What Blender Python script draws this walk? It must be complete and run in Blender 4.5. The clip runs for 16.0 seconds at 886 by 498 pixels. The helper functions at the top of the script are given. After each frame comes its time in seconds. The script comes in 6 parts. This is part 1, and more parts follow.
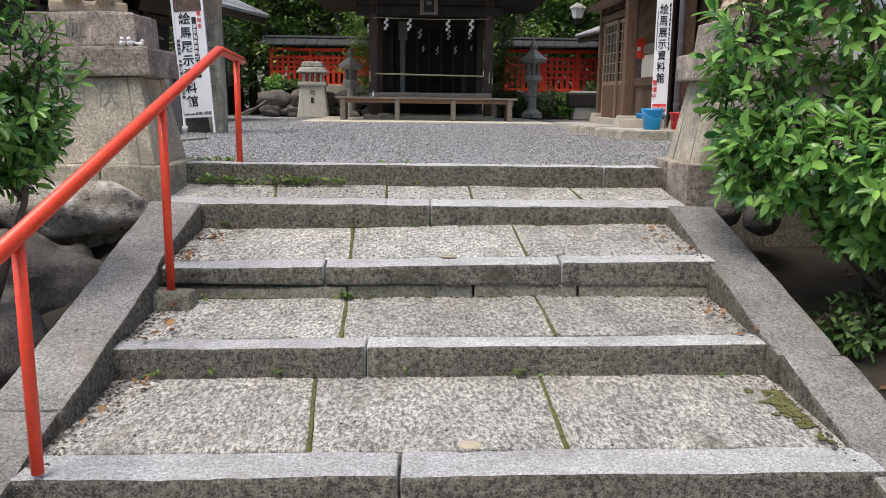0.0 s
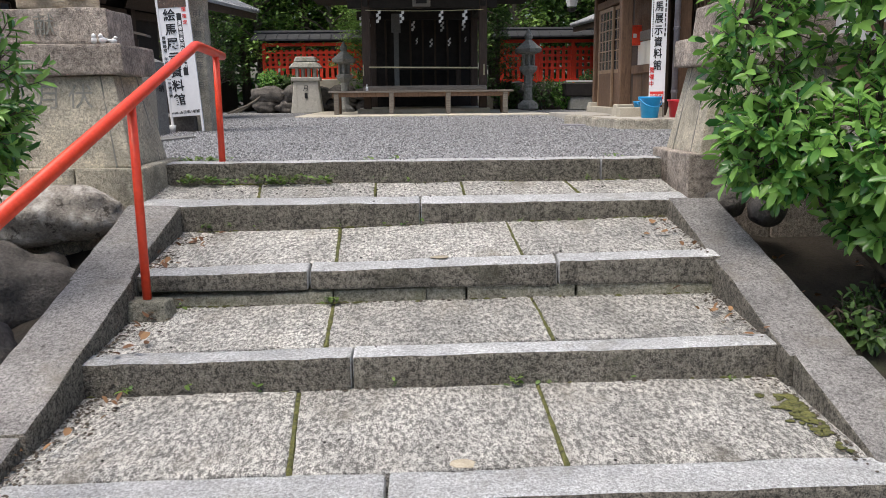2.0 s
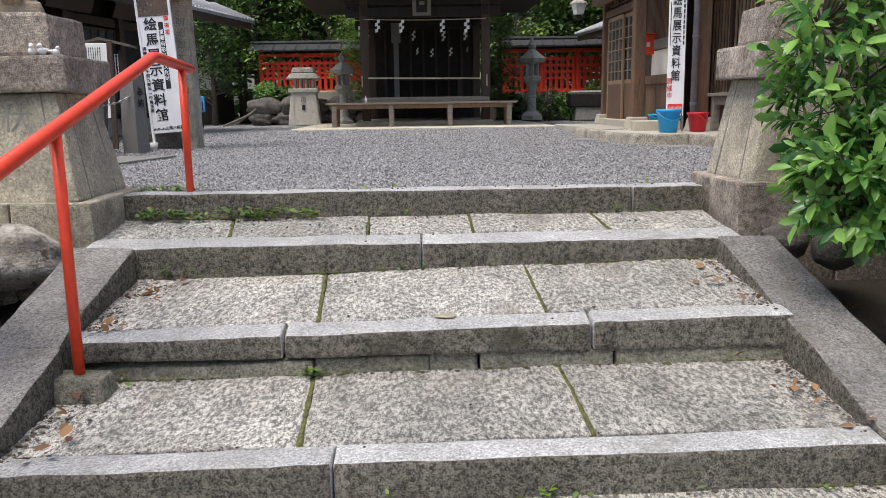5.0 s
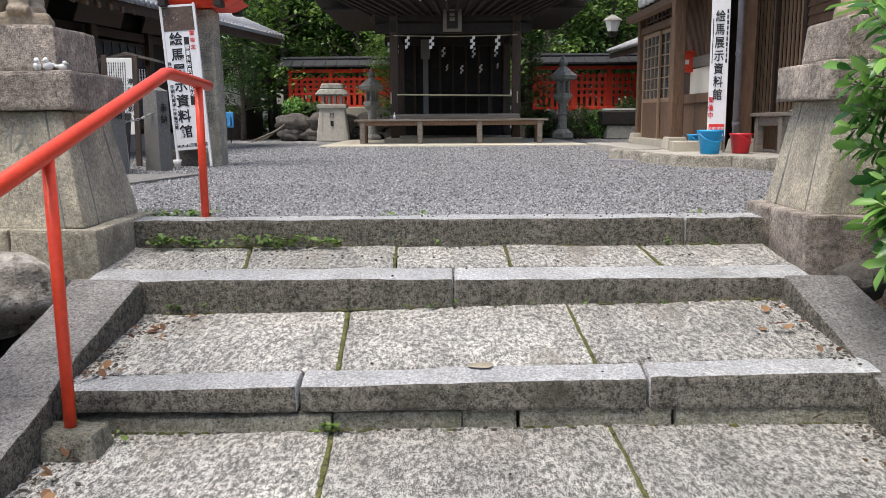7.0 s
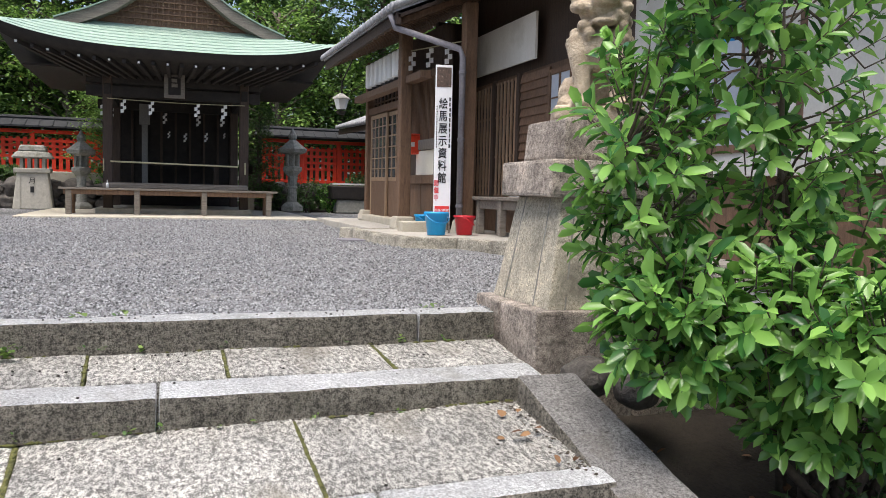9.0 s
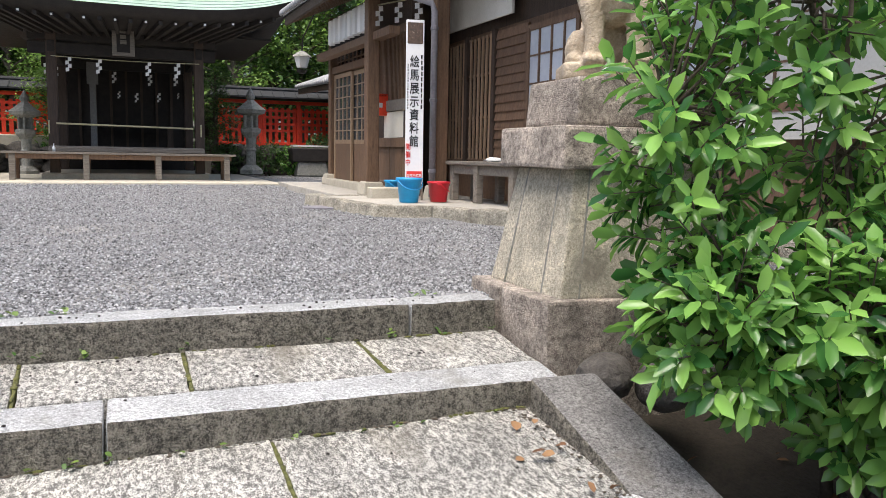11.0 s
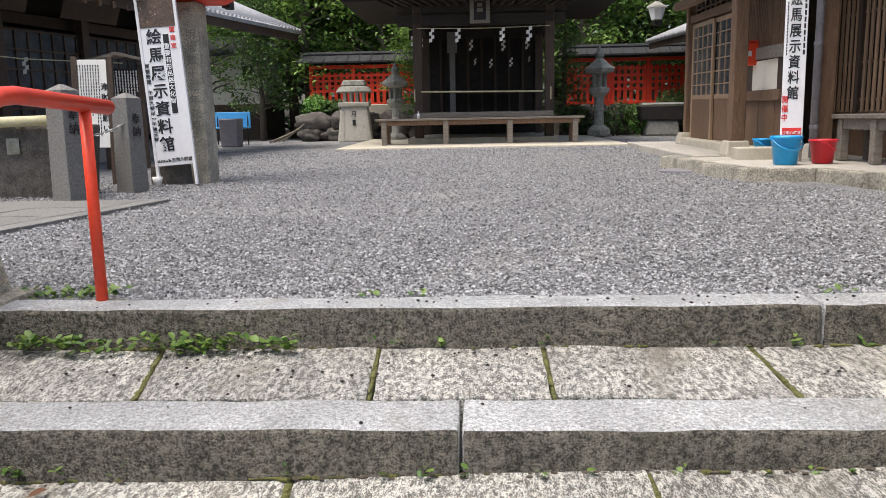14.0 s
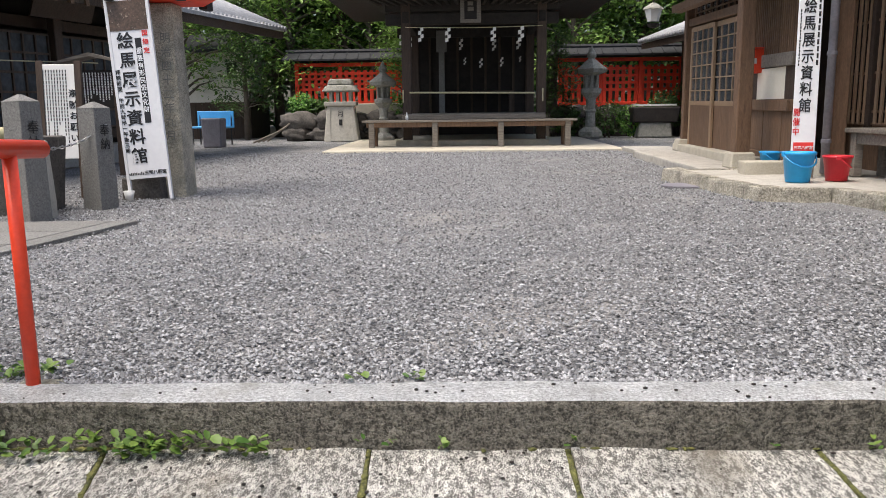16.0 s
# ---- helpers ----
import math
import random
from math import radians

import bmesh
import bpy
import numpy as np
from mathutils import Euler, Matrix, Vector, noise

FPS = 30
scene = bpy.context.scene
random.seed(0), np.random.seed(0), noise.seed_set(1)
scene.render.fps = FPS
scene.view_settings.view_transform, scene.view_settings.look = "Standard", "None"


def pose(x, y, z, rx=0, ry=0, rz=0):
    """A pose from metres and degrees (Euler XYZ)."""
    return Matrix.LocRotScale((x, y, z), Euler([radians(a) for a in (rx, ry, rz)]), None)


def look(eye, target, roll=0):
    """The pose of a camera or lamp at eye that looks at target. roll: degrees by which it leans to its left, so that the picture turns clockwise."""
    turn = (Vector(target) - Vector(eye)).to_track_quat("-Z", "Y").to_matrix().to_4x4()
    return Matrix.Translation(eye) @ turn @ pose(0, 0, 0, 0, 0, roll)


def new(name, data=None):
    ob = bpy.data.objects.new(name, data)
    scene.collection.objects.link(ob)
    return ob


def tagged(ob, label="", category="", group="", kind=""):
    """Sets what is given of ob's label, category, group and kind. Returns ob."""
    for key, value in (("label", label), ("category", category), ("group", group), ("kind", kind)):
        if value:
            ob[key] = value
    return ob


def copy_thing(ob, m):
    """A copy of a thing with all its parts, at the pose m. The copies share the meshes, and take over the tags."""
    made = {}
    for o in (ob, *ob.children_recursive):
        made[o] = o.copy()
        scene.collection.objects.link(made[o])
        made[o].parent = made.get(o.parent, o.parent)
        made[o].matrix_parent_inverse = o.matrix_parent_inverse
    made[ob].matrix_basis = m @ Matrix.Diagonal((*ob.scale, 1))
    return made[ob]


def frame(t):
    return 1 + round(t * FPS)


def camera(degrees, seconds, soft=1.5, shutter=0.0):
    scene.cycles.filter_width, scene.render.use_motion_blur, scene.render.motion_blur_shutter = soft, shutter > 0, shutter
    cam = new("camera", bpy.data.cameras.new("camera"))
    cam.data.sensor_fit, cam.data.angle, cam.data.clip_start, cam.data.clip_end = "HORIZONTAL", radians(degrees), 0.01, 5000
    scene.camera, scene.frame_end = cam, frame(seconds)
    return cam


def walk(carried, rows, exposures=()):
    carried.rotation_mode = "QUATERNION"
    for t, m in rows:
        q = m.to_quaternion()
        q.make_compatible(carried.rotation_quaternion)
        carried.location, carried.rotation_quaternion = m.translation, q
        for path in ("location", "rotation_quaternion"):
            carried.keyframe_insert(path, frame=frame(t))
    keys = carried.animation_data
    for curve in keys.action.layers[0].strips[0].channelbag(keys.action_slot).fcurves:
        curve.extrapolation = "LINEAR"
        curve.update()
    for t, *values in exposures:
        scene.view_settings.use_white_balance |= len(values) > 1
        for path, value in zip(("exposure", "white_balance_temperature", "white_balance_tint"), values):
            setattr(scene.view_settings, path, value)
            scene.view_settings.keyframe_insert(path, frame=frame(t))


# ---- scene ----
cam = camera(58.6, 16.0, soft=0.8)
PATH = [
    (0, (-0.073, -5.956, 0.487), (-0.012, -3.99, 0.123), 0.7),
    (0.5, (-0.094, -5.954, 0.487), (-0.013, -3.986, 0.137), 0.8),
    (1, (-0.116, -5.924, 0.478), (-0.016, -3.959, 0.123), 1.1),
    (1.5, (-0.096, -5.848, 0.472), (-0.011, -3.886, 0.091), 0.2),
    (2, (-0.013, -5.724, 0.486), (0.048, -3.761, 0.104), -0.6),
    (2.5, (0.035, -5.63, 0.505), (0.058, -3.665, 0.133), -0.1),
    (3, (0.025, -5.459, 0.495), (0.029, -3.502, 0.081), -0.2),
    (3.5, (-0.027, -5.283, 0.524), (-0.027, -3.321, 0.136), -0.6),
    (4, (0.015, -5.127, 0.52), (0.063, -3.164, 0.14), -1.0),
    (6.5, (-0.045, -4.547, 0.574), (0.016, -2.574, 0.253), -0.8),
    (7, (-0.034, -4.454, 0.57), (-0.042, -2.479, 0.251), -0.4),
    (7.5, (0.03, -4.35, 0.583), (-0.07, -2.374, 0.291), 0.4),
    (8, (0.048, -4.263, 0.617), (0.1, -2.278, 0.377), 1.8),
    (8.5, (0.045, -4.166, 0.647), (0.613, -2.253, 0.523), 2.1),
    (11, (0.083, -3.451, 0.721), (0.83, -1.61, 0.486), 1.1),
    (11.5, (-0.028, -3.303, 0.729), (0.68, -1.447, 0.496), 0.7),
    (12, (-0.103, -3.173, 0.73), (0.191, -1.211, 0.474), -1.7),
    (12.5, (-0.034, -3.095, 0.73), (-0.001, -1.116, 0.446), -1.3),
    (13, (0.036, -3.059, 0.733), (-0.056, -1.085, 0.42), -0.9),
    (13.5, (0.083, -3.007, 0.742), (-0.011, -1.035, 0.42), -0.9),
    (14, (0.061, -2.869, 0.735), (-0.028, -0.9, 0.399), -1.1),
    (14.5, (-0.015, -2.647, 0.812), (-0.09, -0.676, 0.48), -1.2),
    (15, (-0.063, -2.49, 0.863), (-0.079, -0.53, 0.463), -0.9),
    (15.5, (-0.041, -2.377, 0.885), (-0.037, -0.418, 0.48), -1.2),
    (16, (-0.015, -2.304, 0.907), (-0.07, -0.335, 0.558), -0.7),
]
walk(cam, [(t, look(*p)) for t, *p in PATH], exposures=[(0, 0.36, 6550, 10), (4.2, 0.37, 6550, 10), (7, 0.45, 6500, 10), (8.5, 0.56, 6500, 10), (11, 0.74, 6550, 10), (12, 0.66, 6550, 10), (12.6, 0.56, 6600, 10), (14, 0.54, 6650, 10), (15, 0.62, 6700, 10), (16, 0.56, 6700, 10)])

# ---- world and light ----
rng = random.Random(7)
world = bpy.data.worlds.new("sky")
scene.world = world
world.use_nodes = True
wn = world.node_tree
sky = wn.nodes.new("ShaderNodeTexSky")
sky.sky_type = "NISHITA"
sky.sun_disc = False
sky.sun_elevation, sky.sun_rotation = radians(72), radians(230)
sky.air_density, sky.dust_density, sky.ozone_density = 1.0, 4.0, 0.6
wn.links.new(sky.outputs[0], wn.nodes["Background"].inputs[0])
wn.nodes["Background"].inputs[1].default_value = 0.15
sun = new("sun", bpy.data.lights.new("sun", "SUN"))
sun.data.energy, sun.data.angle, sun.data.color = 2.5, radians(40), (1.0, 0.95, 0.88)
sun.matrix_world = look((-3.5, -3.0, 14.0), (0, 0, 0))


# ---- materials ----
def surf(name, c1, c2, scale=6.0, rough=0.8, bump=0.3, fine=60.0, stain=None, stain_scale=0.8, stain_at=0.55, metal=0.0,
         spots=None, spot_scale=40.0, spot_at=0.6, spec=0.5, island=0.0, stretch=(1, 1, 1), obj=0.12, dist=0.02, tight=0.28, broad=0.0, broad_scale=3.0):
    """Two colours mixed by coarse and fine noise, with a stain and spots of their own, and relief."""
    m = bpy.data.materials.new(name)
    m.use_nodes = True
    nt = m.node_tree
    N, L = nt.nodes, nt.links
    b = N["Principled BSDF"]
    b.inputs["Metallic"].default_value = metal
    b.inputs["Specular IOR Level"].default_value = spec
    tc, oi = N.new("ShaderNodeTexCoord"), N.new("ShaderNodeObjectInfo")
    off = N.new("ShaderNodeVectorMath")
    off.operation = "MULTIPLY_ADD"
    comb = N.new("ShaderNodeCombineXYZ")
    for i in range(3):
        L.new(oi.outputs["Random"], comb.inputs[i])
    L.new(comb.outputs[0], off.inputs[0])
    off.inputs[1].default_value = (37.0, 17.0, 53.0)
    mul = N.new("ShaderNodeVectorMath")
    mul.operation = "MULTIPLY"
    mul.inputs[1].default_value = stretch
    L.new(tc.outputs["Object"], mul.inputs[0])
    L.new(mul.outputs[0], off.inputs[2])

    def noise_tex(sc, detail=5.0, rgh=0.6):
        n = N.new("ShaderNodeTexNoise")
        n.inputs["Scale"].default_value, n.inputs["Detail"].default_value, n.inputs["Roughness"].default_value = sc, detail, rgh
        L.new(off.outputs[0], n.inputs["Vector"])
        return n.outputs["Fac"]

    def ramp(fac, lo, hi):
        r = N.new("ShaderNodeMapRange")
        r.inputs["From Min"].default_value, r.inputs["From Max"].default_value = lo, hi
        L.new(fac, r.inputs["Value"])
        return r.outputs[0]

    def mix(fac, a, c):
        x = N.new("ShaderNodeMix")
        x.data_type = "RGBA"
        if isinstance(fac, float):
            x.inputs[0].default_value = fac
        else:
            L.new(fac, x.inputs[0])
        for sock, v in ((x.inputs[6], a), (x.inputs[7], c)):
            if isinstance(v, tuple):
                sock.default_value = (*v, 1)
            else:
                L.new(v, sock)
        return x.outputs[2]

    coarse, finen = noise_tex(scale), noise_tex(fine, 3.0)
    both = N.new("ShaderNodeMath")
    both.operation = "ADD"
    L.new(coarse, both.inputs[0])
    L.new(finen, both.inputs[1])
    col = mix(ramp(both.outputs[0], 1.0 - tight, 1.0 + tight), c1, c2)
    if spots:
        col = mix(ramp(noise_tex(spot_scale, 4.0, 0.7), spot_at, spot_at + 0.06), col, spots)
    if stain:
        col = mix(ramp(noise_tex(stain_scale, 6.0, 0.65), stain_at, stain_at + 0.2), col, stain)
    h = N.new("ShaderNodeHueSaturation")
    L.new(col, h.inputs["Color"])
    v = N.new("ShaderNodeMath")
    v.operation = "MULTIPLY_ADD"
    if island:
        g = N.new("ShaderNodeNewGeometry")
        L.new(g.outputs["Random Per Island"], v.inputs[0])
        v.inputs[1].default_value, v.inputs[2].default_value = 2 * island, 1 - island
    else:
        L.new(oi.outputs["Random"], v.inputs[0])
        v.inputs[1].default_value, v.inputs[2].default_value = 2 * obj, 1 - obj
    tone = v.outputs[0]
    if broad:
        bt = N.new("ShaderNodeMapRange")
        bt.inputs["From Min"].default_value, bt.inputs["From Max"].default_value = 0.35, 0.65
        bt.inputs["To Min"].default_value, bt.inputs["To Max"].default_value = 1 - broad, 1 + broad * 0.6
        L.new(noise_tex(broad_scale, 6.0, 0.7), bt.inputs["Value"])
        mm = N.new("ShaderNodeMath")
        mm.operation = "MULTIPLY"
        L.new(tone, mm.inputs[0])
        L.new(bt.outputs[0], mm.inputs[1])
        tone = mm.outputs[0]
    L.new(tone, h.inputs["Value"])
    L.new(h.outputs[0], b.inputs["Base Color"])
    rr = N.new("ShaderNodeMapRange")
    rr.inputs["To Min"].default_value, rr.inputs["To Max"].default_value = max(0.02, rough - 0.12), min(1, rough + 0.12)
    L.new(finen, rr.inputs["Value"])
    L.new(rr.outputs[0], b.inputs["Roughness"])
    if bump:
        bp = N.new("ShaderNodeBump")
        bp.inputs["Strength"].default_value, bp.inputs["Distance"].default_value = bump, dist
        L.new(both.outputs[0], bp.inputs["Height"])
        L.new(bp.outputs[0], b.inputs["Normal"])
    return m


def leafy(name, c1, c2, rough=0.35, trans=0.25):
    """Leaves that differ one by one, and let some light through."""
    m = bpy.data.materials.new(name)
    m.use_nodes = True
    N, L = m.node_tree.nodes, m.node_tree.links
    b = N["Principled BSDF"]
    g = N.new("ShaderNodeNewGeometry")
    r = N.new("ShaderNodeValToRGB")
    r.color_ramp.elements[0].color, r.color_ramp.elements[1].color = (*c1, 1), (*c2, 1)
    r.color_ramp.elements[0].position, r.color_ramp.elements[1].position = 0.1, 0.95
    L.new(g.outputs["Random Per Island"], r.inputs[0])
    L.new(r.outputs[0], b.inputs["Base Color"])
    b.inputs["Roughness"].default_value = rough
    t = N.new("ShaderNodeBsdfTranslucent")
    L.new(r.outputs[0], t.inputs["Color"])
    mx = N.new("ShaderNodeMixShader")
    mx.inputs[0].default_value = trans
    L.new(b.outputs[0], mx.inputs[1])
    L.new(t.outputs[0], mx.inputs[2])
    L.new(mx.outputs[0], N["Material Output"].inputs["Surface"])
    return m


TREAD = surf("chiselled_granite", (0.165, 0.158, 0.142), (0.84, 0.82, 0.77), 46, 0.6, 1.0, 170, stain=(0.30, 0.265, 0.21), stain_scale=2.4,
             stain_at=0.56, spots=(0.10, 0.095, 0.085), spot_scale=70, spot_at=0.585, stretch=(1.25, 0.6, 1), tight=0.12, obj=0.16, broad=0.26, broad_scale=4.0)
# pale bluish tone carries the sky's sheen on the edge tops
EDGE = surf("edge_granite", (0.33, 0.335, 0.34), (0.95, 0.96, 0.97), 80, 0.4, 0.9, 200, stain=(0.27, 0.26, 0.22), stain_scale=2.6, stain_at=0.57,
            spots=(0.075, 0.075, 0.065), spot_scale=130, spot_at=0.63, tight=0.2, broad=0.22, broad_scale=4.0)
# rough-hewn fronts and curb sides; their shade is mixed into this darker colour
HEWN_SHADE = surf("hewn_granite_shaded", (0.055, 0.05, 0.04), (0.31, 0.285, 0.235), 42, 0.9, 1.0, 130, stain=(0.10, 0.095, 0.065), stain_scale=3.5, stain_at=0.57,
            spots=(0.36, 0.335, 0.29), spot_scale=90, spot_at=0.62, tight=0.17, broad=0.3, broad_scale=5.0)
CURB = surf("curb_granite", (0.13, 0.125, 0.12), (0.47, 0.45, 0.435), 70, 0.85, 0.8, 200, stain=(0.25, 0.225, 0.185), stain_scale=2.2, stain_at=0.56, spots=(0.10, 0.09, 0.085),
            spot_scale=38, spot_at=0.61, tight=0.2, broad=0.3, broad_scale=3.5)
FOOTING = surf("footing_stone", (0.18, 0.172, 0.125), (0.54, 0.515, 0.42), 50, 0.92, 1.0, 150, stain=(0.10, 0.105, 0.05), stain_scale=5.0, stain_at=0.52,
               spots=(0.05, 0.05, 0.035), spot_scale=60, spot_at=0.62, tight=0.2, broad=0.4, broad_scale=5.0)
MORTAR = surf("tan_mortar", (0.30, 0.26, 0.19), (0.46, 0.41, 0.32), 40, 0.92, 0.5, 140, stain=(0.25, 0.21, 0.15), stain_scale=9)
KERB = surf("rough_kerb_stone", (0.22, 0.20, 0.155), (0.62, 0.58, 0.49), 45, 0.9, 1.0, 130, stain=(0.17, 0.16, 0.105), stain_scale=3.5, stain_at=0.54,
            spots=(0.09, 0.08, 0.06), spot_scale=60, spot_at=0.6, tight=0.2, broad=0.45, broad_scale=4.0)
PEDESTAL = surf("pedestal_granite", (0.29, 0.265, 0.20), (0.76, 0.70, 0.57), 60, 0.85, 0.8, 180, stain=(0.27, 0.25, 0.20), stain_scale=3.0, stain_at=0.56,
                spots=(0.15, 0.14, 0.12), spot_scale=70, spot_at=0.62, tight=0.22, broad=0.4, broad_scale=3.5)
CAP = surf("weathered_granite", (0.19, 0.155, 0.135), (0.64, 0.56, 0.48), 45, 0.88, 0.8, 160, stain=(0.11, 0.10, 0.085), stain_scale=5.5, stain_at=0.56,
           spots=(0.62, 0.57, 0.51), spot_scale=38, spot_at=0.62, tight=0.22, broad=0.45, broad_scale=5.0)
STATUE = surf("sandstone", (0.33, 0.26, 0.18), (0.50, 0.42, 0.32), 9, 0.9, 0.5, 60, stain=(0.20, 0.16, 0.11), stain_scale=4)
BOULDER = surf("boulder", (0.13, 0.115, 0.10), (0.36, 0.33, 0.29), 9, 0.9, 0.7, 60, stain=(0.55, 0.53, 0.50), stain_scale=6.0, stain_at=0.52, spots=(0.07, 0.06, 0.05), spot_scale=14, spot_at=0.58)
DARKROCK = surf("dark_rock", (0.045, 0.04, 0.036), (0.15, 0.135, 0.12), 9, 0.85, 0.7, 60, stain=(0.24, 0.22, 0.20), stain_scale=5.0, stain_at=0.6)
LANTERN = surf("mossy_granite", (0.18, 0.18, 0.16), (0.38, 0.37, 0.33), 12, 0.9, 0.5, 60, stain=(0.12, 0.13, 0.09), stain_scale=4)
TABLET = surf("pale_granite", (0.40, 0.38, 0.33), (0.55, 0.52, 0.46), 10, 0.85, 0.3, 60, stain=(0.3, 0.28, 0.23), stain_scale=3)
POST = surf("grey_granite", (0.095, 0.092, 0.088), (0.27, 0.265, 0.25), 60, 0.8, 0.4, 150, stain=(0.18, 0.18, 0.17), stain_scale=3)
GRAVEL_BED = surf("gravel_bed", (0.075, 0.075, 0.08), (0.38, 0.38, 0.385), 60, 0.95, 1.0, 80, stain=(0.30, 0.285, 0.27), stain_scale=0.6, stain_at=0.56,
                  spots=(0.07, 0.07, 0.075), spot_scale=75, spot_at=0.57, tight=0.16, broad=0.18, broad_scale=1.2)
PEBBLE = surf("pebble", (0.12, 0.122, 0.13), (0.37, 0.375, 0.385), 30, 0.9, 0.2, 90, island=0.75)
EARTH = surf("dry_earth", (0.045, 0.036, 0.027), (0.13, 0.105, 0.08), 9, 0.95, 0.4, 60)
# soil darkened further; shade beneath the shrub is in this colour
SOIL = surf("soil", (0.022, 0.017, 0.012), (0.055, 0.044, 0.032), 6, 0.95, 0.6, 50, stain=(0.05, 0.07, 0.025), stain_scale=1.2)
PAVING = surf("paving", (0.33, 0.31, 0.27), (0.50, 0.47, 0.42), 9, 0.9, 0.3, 60, stain=(0.26, 0.24, 0.20), stain_scale=1.5)
PLINTH = surf("plinth_cement", (0.42, 0.38, 0.30), (0.56, 0.52, 0.43), 5, 0.9, 0.2, 60, stain=(0.32, 0.29, 0.23), stain_scale=1.5)
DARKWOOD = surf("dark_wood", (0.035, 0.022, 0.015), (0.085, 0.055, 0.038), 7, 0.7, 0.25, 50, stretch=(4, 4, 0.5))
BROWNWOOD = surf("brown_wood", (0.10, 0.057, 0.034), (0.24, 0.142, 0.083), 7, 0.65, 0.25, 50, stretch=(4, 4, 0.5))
DOORWOOD = surf("door_wood", (0.25, 0.16, 0.095), (0.46, 0.32, 0.20), 6, 0.6, 0.2, 50, stretch=(4, 4, 0.4))
GREYWOOD = surf("weathered_wood", (0.12, 0.10, 0.083), (0.27, 0.24, 0.20), 6, 0.85, 0.3, 50, stretch=(0.4, 5, 5))
# for black things, and for timber whose shade is put into the colour
BLACKWOOD = surf("black_shade_wood", (0.012, 0.010, 0.009), (0.035, 0.028, 0.024), 6, 0.8, 0.2, 40)
RAILRED = surf("vermilion_pipe", (0.70, 0.052, 0.02), (0.83, 0.072, 0.028), 5, 0.38, 0.04, 40, stain=(0.60, 0.06, 0.02), stain_scale=6)
FENCERED = surf("vermilion_wood", (0.78, 0.045, 0.016), (0.90, 0.07, 0.024), 5, 0.6, 0.1, 40, stain=(0.5, 0.03, 0.015), stain_scale=3)
COPPER = surf("verdigris_copper", (0.22, 0.33, 0.265), (0.33, 0.43, 0.36), 4, 0.6, 0.15, 40, stain=(0.22, 0.31, 0.26), stain_scale=2)
TILE = surf("grey_roof_tile", (0.22, 0.225, 0.24), (0.46, 0.465, 0.48), 7, 0.5, 0.15, 50, island=0.2)
BLACKTILE = surf("black_roof_tile", (0.010, 0.011, 0.014), (0.028, 0.030, 0.035), 7, 0.72, 0.15, 40)
PLASTER = surf("plaster", (0.70, 0.67, 0.60), (0.80, 0.77, 0.71), 3, 0.9, 0.1, 40, stain=(0.55, 0.51, 0.43), stain_scale=1)
SIGNWHITE = surf("sign_white", (0.80, 0.80, 0.82), (0.86, 0.86, 0.87), 2, 0.45, 0.0, 20, stain=(0.70, 0.70, 0.70), stain_scale=2)
INK = surf("ink", (0.012, 0.012, 0.014), (0.02, 0.02, 0.022), 3, 0.5, 0.0, 20)
INKRED = surf("red_ink", (0.70, 0.03, 0.03), (0.78, 0.05, 0.04), 3, 0.5, 0.0, 20)
PHOTO = surf("sepia_picture", (0.05, 0.035, 0.025), (0.16, 0.10, 0.07), 14, 0.4, 0.0, 40, spots=(0.35, 0.27, 0.2), spot_scale=24, spot_at=0.62)
BLUE = surf("blue_plastic", (0.015, 0.30, 0.66), (0.02, 0.36, 0.74), 4, 0.35, 0.02, 30)
RED = surf("red_plastic", (0.62, 0.02, 0.035), (0.70, 0.03, 0.05), 4, 0.35, 0.02, 30)
BENCHBLUE = surf("blue_paint", (0.05, 0.30, 0.62), (0.07, 0.36, 0.68), 5, 0.5, 0.03, 30)
CREAM = surf("cream_paper", (0.82, 0.76, 0.62), (0.88, 0.83, 0.70), 4, 0.85, 0.05, 30)
PAPER = surf("white_paper", (0.78, 0.77, 0.74), (0.84, 0.83, 0.80), 5, 0.8, 0.0, 30)
PORCELAIN = surf("white_porcelain", (0.78, 0.78, 0.77), (0.85, 0.85, 0.84), 5, 0.25, 0.0, 30)
PIPE = surf("grey_pipe", (0.17, 0.16, 0.18), (0.25, 0.24, 0.27), 5, 0.5, 0.05, 30)
STEEL = surf("steel", (0.35, 0.35, 0.35), (0.5, 0.5, 0.5), 5, 0.35, 0.05, 30, metal=0.9)
BAMBOO = surf("bamboo", (0.42, 0.38, 0.22), (0.58, 0.53, 0.34), 5, 0.5, 0.1, 30)
GLASS = surf("old_glass", (0.05, 0.055, 0.06), (0.10, 0.11, 0.12), 2, 0.12, 0.05, 10)
SHOJI = surf("window_paper", (0.50, 0.54, 0.60), (0.60, 0.63, 0.68), 2, 0.4, 0.02, 20)
BARK = surf("bark", (0.07, 0.055, 0.042), (0.17, 0.14, 0.11), 5, 0.95, 0.7, 30, stretch=(3, 3, 0.5))
TWIG = surf("twig", (0.06, 0.045, 0.035), (0.13, 0.10, 0.075), 8, 0.9, 0.3, 40)
MOSS = surf("moss", (0.05, 0.055, 0.018), (0.20, 0.20, 0.06), 25, 0.95, 0.8, 90)
LEAF_BUSH = leafy("glossy_leaf", (0.045, 0.15, 0.036), (0.30, 0.55, 0.125), 0.22, 0.36)
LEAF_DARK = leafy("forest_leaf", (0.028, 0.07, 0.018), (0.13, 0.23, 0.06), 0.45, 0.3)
LEAF_LIGHT = leafy("maple_leaf", (0.08, 0.17, 0.035), (0.28, 0.44, 0.10), 0.45, 0.4)
